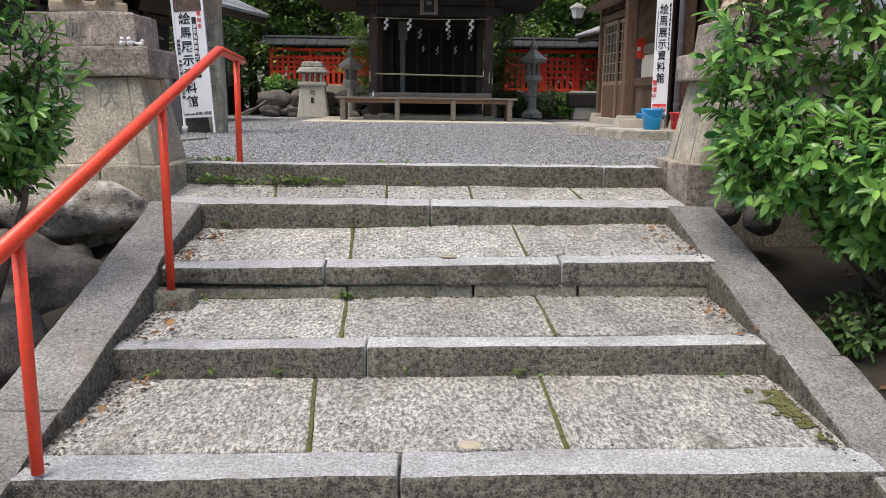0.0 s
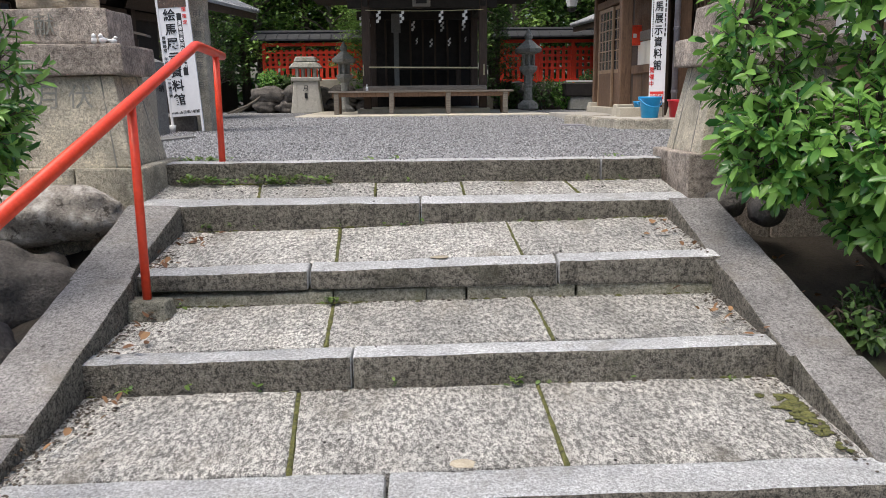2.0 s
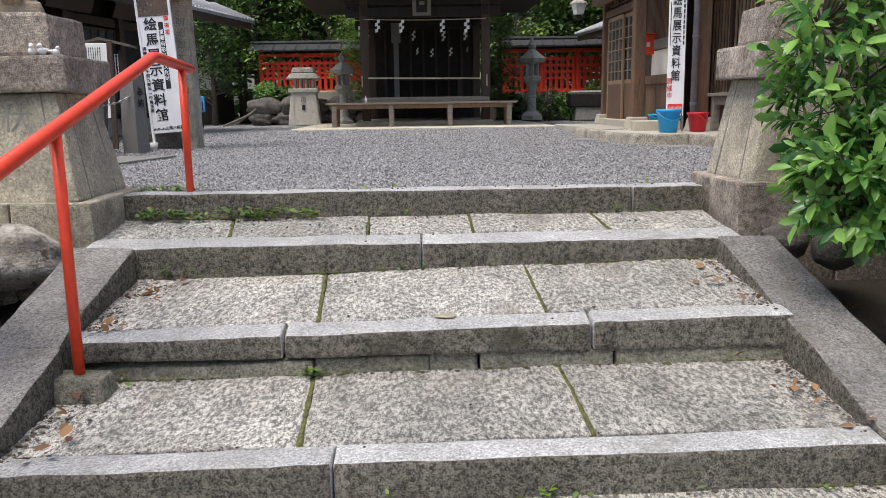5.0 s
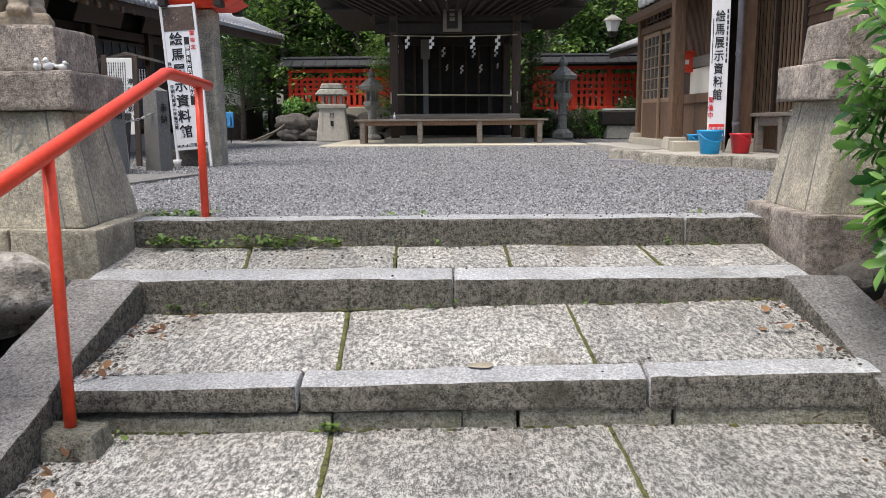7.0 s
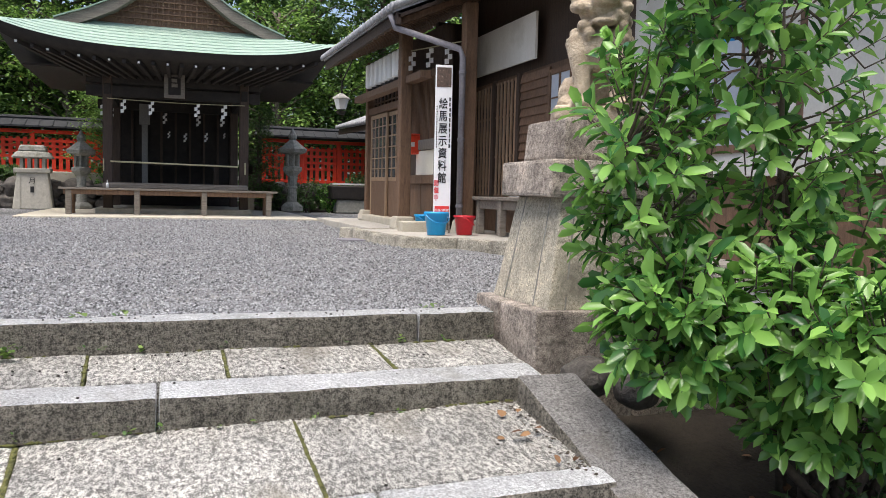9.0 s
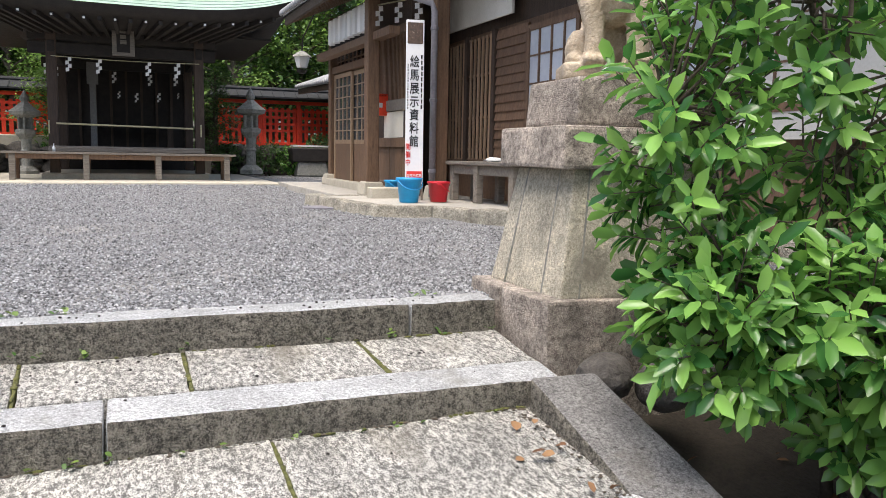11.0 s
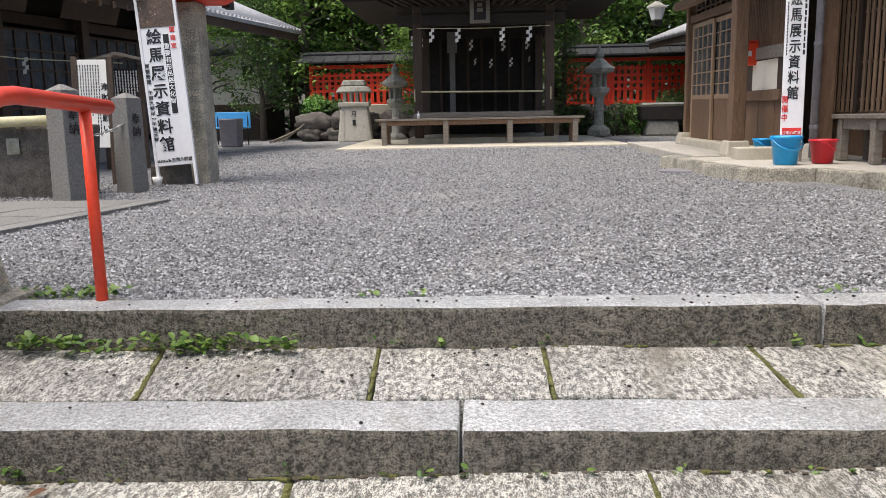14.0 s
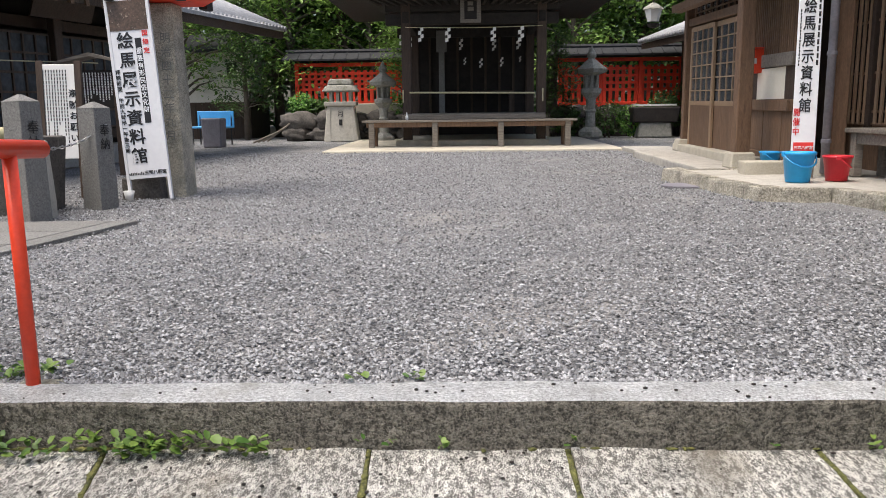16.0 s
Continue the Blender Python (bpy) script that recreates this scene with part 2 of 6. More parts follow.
LEAF_WEED = leafy("weed_leaf", (0.05, 0.12, 0.02), (0.17, 0.26, 0.05), 0.5, 0.2)
LEAF_DRY = leafy("dry_leaf", (0.13, 0.06, 0.03), (0.30, 0.17, 0.08), 0.8, 0.1)


# ---- mesh helpers (all in units of the plan, brought to metres when linked) ----
U = 1.22  # metres for one unit of the plan near the steps
# plan y; metres from the kerb; metres for one unit across; shift across; fall of the yard
PLAN_Y = (-900.0, 0.0, 2.5, 5.0, 6.5, 8.0, 10.0, 12.0, 900.0)
SITE_Y = (-1098.0, 0.0, 2.96, 5.84, 7.87, 10.33, 13.96, 17.92, 1307.3)
SITE_X = (1.22, 1.22, 1.185, 1.164, 1.19, 1.25, 1.333, 1.417, 1.417)
SITE_OFF = (0.0, 0.0, -0.03, -0.05, -0.09, -0.13, -0.2, -0.25, -0.25)
SITE_FALL = (0.0, 0.0, 0.0, 0.0, -0.015, -0.035, -0.06, -0.09, -0.09)
# things that run along the yard follow the plan point by point
LONG = {"stairs", "curb", "hall_platform", "left_pavement", "lattice_screen", "siding", "window", "lattice_door", "porch_trim", "porch_roof", "hall_roof",
        "far_roof", "votive_hall_roof", "votive_hall", "wall_bench"}
ROOTS = {}


def site(p):
    """Plan points to metres."""
    p = np.asarray(p, float)
    y = p[..., 1]
    g = np.interp(y, PLAN_Y, SITE_X)
    return np.stack([p[..., 0] * g + np.interp(y, PLAN_Y, SITE_OFF), np.interp(y, PLAN_Y, SITE_Y), p[..., 2] * g + np.interp(y, PLAN_Y, SITE_FALL)], -1)


def to_metres(pts, parent):
    """Points of a part, in its thing's plan units, to metres in that thing's frame."""
    pts = np.asarray(pts, float)
    if parent is None:
        return site(pts)
    root = parent
    while root.parent is not None:
        root = root.parent
    at, turn, factor, along = ROOTS[root.name]
    if not along:
        return pts * factor
    c, k = math.cos(turn), math.sin(turn)
    w = np.stack([pts[..., 0] * c - pts[..., 1] * k, pts[..., 0] * k + pts[..., 1] * c, pts[..., 2]], -1) + np.array(at, float)
    return site(w) - site(at)


def finish(name, bm, material, parent=None, label="", smooth=False):
    bmesh.ops.recalc_face_normals(bm, faces=bm.faces[:])
    if parent is not None or name not in ("lion_statue", "dove_figurine", "boulder"):
        spots = to_metres([v.co[:] for v in bm.verts], parent)
    else:
        spots = np.array([v.co[:] for v in bm.verts]) * U
    for v, p in zip(bm.verts, spots.tolist()):
        v.co = p
    me = bpy.data.meshes.new(name)
    bm.to_mesh(me)
    bm.free()
    if smooth:
        for p in me.polygons:
            p.use_smooth = True
    me.materials.append(material)
    ob = new(name, me)
    if parent is not None:
        ob.parent = parent
    if label:
        ob["label"] = label
    return ob


def part(name, bm, material, parent, label="", smooth=False):
    return finish(name, bm, material, parent, label, smooth)


def thing(name, at, label, category, group="", kind="", turn=0.0, tilt=0.0, lean=0.0):
    ob = new(name)
    ob.empty_display_size = 0.1
    along = name in LONG
    x, y, z = site(at).tolist()
    ob.matrix_basis = pose(x, y, z) if along else pose(x, y, z, tilt, lean, turn)
    ROOTS[ob.name] = (at, radians(turn), float(np.interp(at[1], PLAN_Y, SITE_X)), along)
    return tagged(ob, label, category, group, kind)


def place(x, y, z, rx=0, ry=0, rz=0):
    return pose(*site((x, y, z)).tolist(), rx, ry, rz)


def offset(parent, x, y, z):
    return Matrix.Translation(to_metres((x, y, z), parent).tolist())


def hexa(bm, pts, bevel=0.0, cuts=0, rough=0.0, seed=0.0):
    """A block from its 8 corners (bottom four, then top four, both anticlockwise), with bevelled, worn edges."""
    old = set(bm.verts)
    vs = [bm.verts.new(p) for p in pts]
    fs = [bm.faces.new([vs[i] for i in f]) for f in ((3, 2, 1, 0), (4, 5, 6, 7), (0, 1, 5, 4), (1, 2, 6, 5), (2, 3, 7, 6), (3, 0, 4, 7))]
    if cuts:
        bmesh.ops.subdivide_edges(bm, edges=[e for e in {e for f in fs for e in f.edges} if e.calc_length() > 0.3], cuts=cuts, use_grid_fill=True)
    made = [v for v in bm.verts if v not in old]
    if rough:
        for v in made:
            v.co += noise.noise_vector(Vector(v.co) * 4 + Vector((seed, seed * 1.7, 0))) * rough
            if cuts > 7:
                v.co += noise.noise_vector(Vector(v.co) * 17 + Vector((seed, 0, seed))) * rough * 0.7
    if bevel:
        bm.normal_update()
        edges = [e for e in {e for v in made for e in v.link_edges} if len(e.link_faces) == 2 and abs(e.calc_face_angle(0)) > 0.5]
        bmesh.ops.bevel(bm, geom=edges, offset=bevel, segments=2 if cuts else 1, affect="EDGES", profile=0.6)


def box(bm, x0, x1, y0, y1, z0, z1, bevel=0.0, m=None, cuts=0, rough=0.0, seed=0.0):
    p = [(x0, y0, z0), (x1, y0, z0), (x1, y1, z0), (x0, y1, z0), (x0, y0, z1), (x1, y0, z1), (x1, y1, z1), (x0, y1, z1)]
    if m is not None:
        p = [m @ Vector(q) for q in p]
    hexa(bm, p, bevel, cuts, rough, seed)


def frustum(bm, w0, d0, w1, d1, z0, z1, bevel=0.0, cx=0.0, cy=0.0, cuts=0, rough=0.0, seed=0.0):
    p = [(cx + sx * w / 2, cy + sy * d / 2, z) for w, d, z in ((w0, d0, z0), (w1, d1, z1)) for sx, sy in ((-1, -1), (1, -1), (1, 1), (-1, 1))]
    hexa(bm, p, bevel, cuts, rough, seed)


def tube(bm, pts, radii, seg=10, cap=True):
    """A round rod through points."""
    pts = [Vector(p) for p in pts]
    if not isinstance(radii, (list, tuple)):
        radii = [radii] * len(pts)
    rings = []
    for i, p in enumerate(pts):
        d = (pts[min(i + 1, len(pts) - 1)] - pts[max(i - 1, 0)]).normalized()
        a = d.orthogonal().normalized() if i == 0 else (a - d * a.dot(d)).normalized()
        b = d.cross(a)
        rings.append([bm.verts.new(p + (a * math.cos(2 * math.pi * k / seg) + b * math.sin(2 * math.pi * k / seg)) * radii[i]) for k in range(seg)])
    for r, s in zip(rings, rings[1:]):
        for k in range(seg):
            bm.faces.new((r[k], r[(k + 1) % seg], s[(k + 1) % seg], s[k]))
    if cap:
        bm.faces.new(rings[0][::-1])
        bm.faces.new(rings[-1])


def lathe(bm, profile, seg=16, cx=0.0, cy=0.0, turn=0.0):
    """A turned shape from (radius, z) pairs."""
    rings = [[bm.verts.new((cx + r * math.cos(turn + 2 * math.pi * k / seg), cy + r * math.sin(turn + 2 * math.pi * k / seg), z)) for k in range(seg)] for r, z in profile]
    for r, s in zip(rings, rings[1:]):
        for k in range(seg):
            bm.faces.new((r[k], r[(k + 1) % seg], s[(k + 1) % seg], s[k]))
    bm.faces.new(rings[0][::-1])
    bm.faces.new(rings[-1])


def blob(bm, c, r, sub=3, rough=0.0, seed=0.0, freq=3.0, m=None):
    res = bmesh.ops.create_icosphere(bm, subdivisions=sub, radius=1.0)
    for v in res["verts"]:
        n = v.co.normalized()
        k = 1 + rough * noise.noise(n * freq + Vector((seed, seed, seed))) + rough * 0.4 * noise.noise(n * freq * 2.7 + Vector((seed, 0, seed)))
        p = Vector((n.x * r[0], n.y * r[1], n.z * r[2])) * k
        v.co = (m.to_3x3() @ p if m else p) + Vector(c)


def B():
    return bmesh.new()


def leaf_mesh(name, leaves, material, parent=None, label=""):
    """One mesh of many folded leaves: (place, way, up, length, width)."""
    tpl = np.array([(0, 0, 0), (0.35, 0, -0.02), (0.7, 0, -0.04), (1, 0, -0.1), (0.3, 0.44, 0.06), (0.74, 0.46, 0.04), (0.3, -0.44, 0.06), (0.74, -0.46, 0.04)])
    faces = [(0, 1, 4), (0, 6, 1), (1, 2, 5, 4), (1, 6, 7, 2), (2, 3, 5), (2, 7, 3)]
    P = np.array([l[0] for l in leaves], float)
    D = np.array([l[1] for l in leaves], float)
    Up = np.array([l[2] for l in leaves], float)
    ln = np.array([l[3] for l in leaves])[:, None]
    wd = np.array([l[4] for l in leaves])[:, None]
    D /= np.linalg.norm(D, axis=1)[:, None] + 1e-9
    S = np.cross(Up, D)
    S /= np.linalg.norm(S, axis=1)[:, None] + 1e-9
    Up = np.cross(D, S)
    V = P[:, None, :] + tpl[None, :, 0:1] * (D * ln)[:, None, :] + tpl[None, :, 1:2] * (S * wd)[:, None, :] + tpl[None, :, 2:3] * (Up * ln)[:, None, :]
    verts = to_metres(V.reshape(-1, 3), parent).tolist()
    fs = [tuple(i * 8 + k for k in f) for i in range(len(leaves)) for f in faces]
    me = bpy.data.meshes.new(name)
    me.from_pydata(verts, [], fs)
    me.materials.append(material)
    for p in me.polygons:
        p.use_smooth = True
    ob = new(name, me)
    if parent is not None:
        ob.parent = parent
    if label:
        ob["label"] = label
    return ob


def lettering(text, size, m, material, parent, name="lettering", line=1.0, bold=0.0):
    """Writing laid flat on a face: m maps the text's plane to its thing."""
    cu = bpy.data.curves.new("writing", "FONT")
    cu.body, cu.size, cu.align_x, cu.align_y, cu.space_line = text, size, "CENTER", "CENTER", line
    cu.extrude, cu.resolution_u, cu.offset = 0.0015, 2, bold
    tmp = new("writing", cu)
    me = bpy.data.meshes.new_from_object(tmp.evaluated_get(bpy.context.evaluated_depsgraph_get()))
    bpy.data.objects.remove(tmp)
    me.transform(m)
    for v, p in zip(me.vertices, to_metres([v.co[:] for v in me.vertices], parent).tolist()):
        v.co = p
    me.materials.clear()
    me.materials.append(material)
    ob = new(name, me)
    ob.parent = parent
    return ob


def bars(cols, x0, x1, z0, z1, y, n, material, parent, seed=1, w=0.5, name="fine_writing"):
    """Unreadable writing: upright rows of short bars."""
    r = random.Random(seed)
    bm = B()
    for c in range(cols):
        x = x0 + (x1 - x0) * (c + 0.5) / cols
        hw = (x1 - x0) / cols * w / 2
        stop = r.uniform(0.65, 1.0)
        for k in range(int(n * stop)):
            za = z1 - (z1 - z0) * k / n
            box(bm, x - hw * r.uniform(0.6, 1), x + hw * r.uniform(0.6, 1), y - 0.002, y, za - (z1 - z0) / n * 0.75, za)
    return part(name, bm, material, parent)


UPRIGHT = Matrix.Rotation(radians(90), 4, "X")


def at_xz(x, y, z, sx=1.0):
    return Matrix.Translation((x, y, z)) @ UPRIGHT @ Matrix.Diagonal((sx, 1, 1, 1))


# ---- ground ----
def ground_height(x, y):
    a = abs(x)
    slope = 0.0 if y > 0.3 else max(-0.87, (y - 0.3) * 0.29)
    if a < 1.58 and -3.1 < y < 0.2:
        return slope - 0.32
    if a > 1.55 and -3.0 < y < 0.0:
        slope -= 0.2 * min(1, (a - 1.55) / 0.3)
    return slope - 0.03 + 0.02 * noise.noise(Vector((x * 1.3, y * 1.3, 0)))


def ground_sheet():
    xs = [-900, -200, -60, -25, -14, -9, -6, -4.5] + [-3.6 + 0.15 * i for i in range(49)] + [4.5, 6, 9, 14, 25, 60, 200, 900]
    ys = [-900, -200, -60, -20, -10, -7, -5, -4] + [-3.4 + 0.1 * i for i in range(40)] + [0.9, 2, 5, 9, 14, 20, 30, 60, 200, 900]
    bm = B()
    g = [[bm.verts.new((x, y, max(-1.3, ground_height(x, y)))) for x in xs] for y in ys]
    for r, s in zip(g, g[1:]):
        for k in range(len(xs) - 1):
            bm.faces.new((r[k], r[k + 1], s[k + 1], s[k]))
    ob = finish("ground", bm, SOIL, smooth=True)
    tagged(ob, "dark bare soil with moss beside the stone steps", "ground", kind="structure")


ground_sheet()


def gravel_yard():
    bm = B()
    nx, ny = 60, 90
    g = [[bm.verts.new((-7 + 13 * i / nx, 0.14 + 19.5 * j / ny, (-0.004 if j else 0.0) + 0.012 * noise.noise(Vector((i * 0.7, j * 0.7, 3))))) for i in range(nx + 1)] for j in range(ny + 1)]
    for r, s in zip(g, g[1:]):
        for k in range(nx):
            bm.faces.new((r[k], r[k + 1], s[k + 1], s[k]))
    yard = finish("gravel_yard", bm, GRAVEL_BED, smooth=True)
    tagged(yard, "grey crushed gravel yard before the worship hall", "gravel", kind="structure")
    r = np.random.RandomState(3)
    n = 130000
    y = 0.168 + 11.0 * r.rand(n) ** 1.7
    y[:5000] = 0.15 + 0.05 * r.rand(5000)
    x = (r.rand(n) - 0.5) * (4.0 + 1.35 * y)
    keep = (x > -4.2) & (x < np.where(y > 6.2, 2.7, np.where(y > 4.6, 2.36, 2.4 + 0.5 * (4.62 - np.minimum(y, 4.62))))) & (x > np.where(y < 3.5, -2.6, -4.2))
    x, y = x[keep], y[keep]
    n = len(x)
    size = (0.003 + 0.0065 * r.rand(n) ** 1.6) * (1 + 0.06 * y)
    tpl = np.array([(1, 0, 0), (0, 1, 0), (-1, 0, 0), (0, -1, 0), (0.1, 0.1, 0.75), (0, 0, -0.6)])
    V = tpl[None] * size[:, None, None] * (0.6 + 0.8 * r.rand(n, 6, 1))
    a = r.rand(n) * 6.283
    ca, sa = np.cos(a)[:, None], np.sin(a)[:, None]
    W = np.stack([V[..., 0] * ca - V[..., 1] * sa + x[:, None], V[..., 0] * sa + V[..., 1] * ca + y[:, None], V[..., 2] + 0.004 + 0.006 * r.rand(n)[:, None]], -1)
    tri = [(0, 1, 4), (1, 2, 4), (2, 3, 4), (3, 0, 4), (1, 0, 5), (2, 1, 5), (3, 2, 5), (0, 3, 5)]
    F = (np.array(tri)[None] + (np.arange(n) * 6)[:, None, None]).reshape(-1, 3)
    me = bpy.data.meshes.new("gravel")
    me.from_pydata(site(W.reshape(-1, 3)).tolist(), [], F.tolist())
    me.materials.append(PEBBLE)
    tagged(new("gravel", me), "loose grey crushed stones lying on the yard", "gravel", kind="stuff")


gravel_yard()


# ---- stone steps ----
# front edge y, z of the edge; back of the tread z; riser foot z; joints of edge stones; seam y between edge stone and slabs; slab joints (front x, back x)
STEPS = [
    dict(y=0.0, z=0.022, foot=-0.108, joints=(1.086,), seam=None, slabs=None, x=(-1.5, 1.46), back=0.155, zback=0.022, tilt=0.0),
    dict(y=-0.518, z=-0.16, foot=-0.282, joints=(0.0,), seam=-0.345, slabs=((-0.887, -0.943), (-0.248, -0.262), (0.25, 0.244), (0.893, 0.872)), x=(-1.5, 1.46), back=0.005, zback=-0.107, tilt=0.0),
    dict(y=-1.238, z=-0.352, foot=-0.452, joints=(-0.505, 0.616), seam=-1.105, slabs=((-0.394, -0.428), (0.471, 0.462)), x=(-1.3, 1.36), back=-0.505, zback=-0.28, tilt=0.02),
    dict(y=-1.902, z=-0.541, foot=-0.668, joints=(-0.265,), seam=-1.78, slabs=((-0.374, -0.40), (0.506, 0.497)), x=(-1.3, 1.37), back=-1.215, zback=-0.512, tilt=0.012),
    dict(y=-2.672, z=-0.703, foot=-0.85, joints=(-0.115,), seam=-2.505, slabs=((-0.41, -0.465), (0.426, 0.425)), x=(-1.3, 1.39), back=-1.88, zback=-0.668, tilt=0.01),
]
stairs = thing("stairs", (0, 0, 0), "worn grey granite steps with mossy joints", "stairs", kind="structure")


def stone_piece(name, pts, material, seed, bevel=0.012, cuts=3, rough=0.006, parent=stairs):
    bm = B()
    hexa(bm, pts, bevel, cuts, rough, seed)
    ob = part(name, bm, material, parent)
    # faces turned forward, or sideways on curbs, get the shaded stone colour
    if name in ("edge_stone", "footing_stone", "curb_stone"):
        ob.data.materials.append(HEWN_SHADE)
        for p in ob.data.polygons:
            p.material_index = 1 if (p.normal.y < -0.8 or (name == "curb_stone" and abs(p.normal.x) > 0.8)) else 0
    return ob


def build_step(k, s):
    seam = s["seam"] if s["seam"] is not None else s["back"]
    frac = (s["y"] - seam) / (s["y"] - s["back"]) if s["seam"] is not None else 1
    zs = s["z"] + (s["zback"] - s["z"]) * frac
    xs = [s["x"][0], *s["joints"], s["x"][1]]
    for i, (a, b) in enumerate(zip(xs, xs[1:])):
        g = 0.004
        y0, z0, lo = s["y"] + 0.004 * (i % 2), s["z"] - 0.003 * (i % 2), s["foot"] - (0.0 if k == 2 else 0.06)
        ta, tb = s["tilt"] * a, s["tilt"] * b
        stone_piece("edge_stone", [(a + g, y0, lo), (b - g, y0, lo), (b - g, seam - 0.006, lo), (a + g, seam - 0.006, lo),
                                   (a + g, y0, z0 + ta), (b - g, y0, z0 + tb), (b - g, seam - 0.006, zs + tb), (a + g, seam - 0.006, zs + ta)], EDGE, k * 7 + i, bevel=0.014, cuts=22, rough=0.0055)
    if s["slabs"]:
        f = [s["x"][0], *[j[0] for j in s["slabs"]], s["x"][1]]
        bk = [s["x"][0], *[j[1] for j in s["slabs"]], s["x"][1]]
        for i in range(len(f) - 1):
            g, lo = 0.007, s["z"] - 0.2
            dz = 0.004 * math.sin(i * 2.3 + k)
            ta, tb = s["tilt"] * f[i], s["tilt"] * f[i + 1]
            stone_piece("slab", [(f[i] + g, seam + 0.005, lo), (f[i + 1] - g, seam + 0.005, lo), (bk[i + 1] - g, s["back"], lo), (bk[i] + g, s["back"], lo),
                                 (f[i] + g, seam + 0.005, zs - 0.004 + dz + ta), (f[i + 1] - g, seam + 0.005, zs - 0.004 - dz + tb), (bk[i + 1] - g, s["back"], s["zback"] - dz + tb),
                                 (bk[i] + g, s["back"], s["zback"] + dz + ta)], TREAD, k * 11 + i, bevel=0.007, cuts=9, rough=0.0055)


for k, s in enumerate(STEPS):
    build_step(k, s)
# rough footing course under the third step
for i, (a, b, fr) in enumerate(((-1.28, -0.40, -1.222), (-0.40, 0.02, -1.215), (0.02, 0.2, -1.208), (0.2, 0.7, -1.22), (0.7, 1.36, -1.226))):
    ta, tb = -0.452 + 0.02 * a, -0.452 + 0.02 * b
    stone_piece("footing_piece", [(a + 0.003, fr - 0.012, -0.58), (b - 0.003, fr - 0.012, -0.58), (b - 0.003, -1.0, -0.58), (a + 0.003, -1.0, -0.58),
                                  (a + 0.003, fr, ta - 0.004), (b - 0.003, fr, tb - 0.004), (b - 0.003, -1.0, tb + 0.01), (a + 0.003, -1.0, ta + 0.01)], FOOTING, 60 + i, bevel=0.012, cuts=6, rough=0.012)
# lower pavement before the steps
bm = B()
for i in range(6):
    for j in range(5):
        x0, y0 = -2.4 + 0.8 * i + (0.3 if j % 2 else 0), -2.672 - 0.62 * (j + 1)
        box(bm, x0 + 0.006, x0 + 0.794, y0 + 0.006, y0 + 0.614, -0.94, -0.845 + 0.004 * math.sin(i * 3 + j), 0.008)
tagged(finish("pavement", bm, TREAD), "worn granite paving slabs before the steps", "pavement", kind="structure")


def mortar_patch(x, y, z, r, seed):
    bm = B()
    blob(bm, (x, y, z), (r, r * 0.7, 0.006), 2, 0.4, seed)
    part("mortar_patch", bm, MORTAR, stairs, "tan mortar patch")


mortar_patch(0.085, -1.12, -0.334, 0.042, 1)
mortar_patch(0.11, -2.47, -0.697, 0.042, 4)


def curb(sign):
    c = thing("curb", (0, 0, 0), "sloping granite curb stone beside the steps", "curb", kind="structure")
    cuts_y = (-0.53, -2.0, -3.3) if sign > 0 else (-0.53, -1.33, -2.35, -3.3)
    x0, x1 = (1.325, 1.585) if sign > 0 else (1.262, 1.53)
    for i, (ya, yb) in enumerate(zip(cuts_y, cuts_y[1:])):
        za, zb = -0.15 + (ya + 0.523) * 0.262, -0.15 + (yb + 0.523) * 0.262
        xa, xb = sorted((sign * x0, sign * x1))
        dx = 0.015 * (i % 2)
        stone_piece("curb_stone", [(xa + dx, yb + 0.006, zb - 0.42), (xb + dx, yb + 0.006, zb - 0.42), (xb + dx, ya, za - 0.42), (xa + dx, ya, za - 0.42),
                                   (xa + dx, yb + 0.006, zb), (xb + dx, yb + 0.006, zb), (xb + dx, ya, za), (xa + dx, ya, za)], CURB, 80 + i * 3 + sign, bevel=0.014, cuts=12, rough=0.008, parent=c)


curb(1)
curb(-1)


def tread_z(y, x=0.0):
    for s in STEPS[:0:-1]:
        if s["y"] <= y <= s["back"]:
            return s["z"] + (s["zback"] - s["z"]) * ((y - s["y"]) / (s["back"] - s["y"])) + s["tilt"] * x
    return -0.845


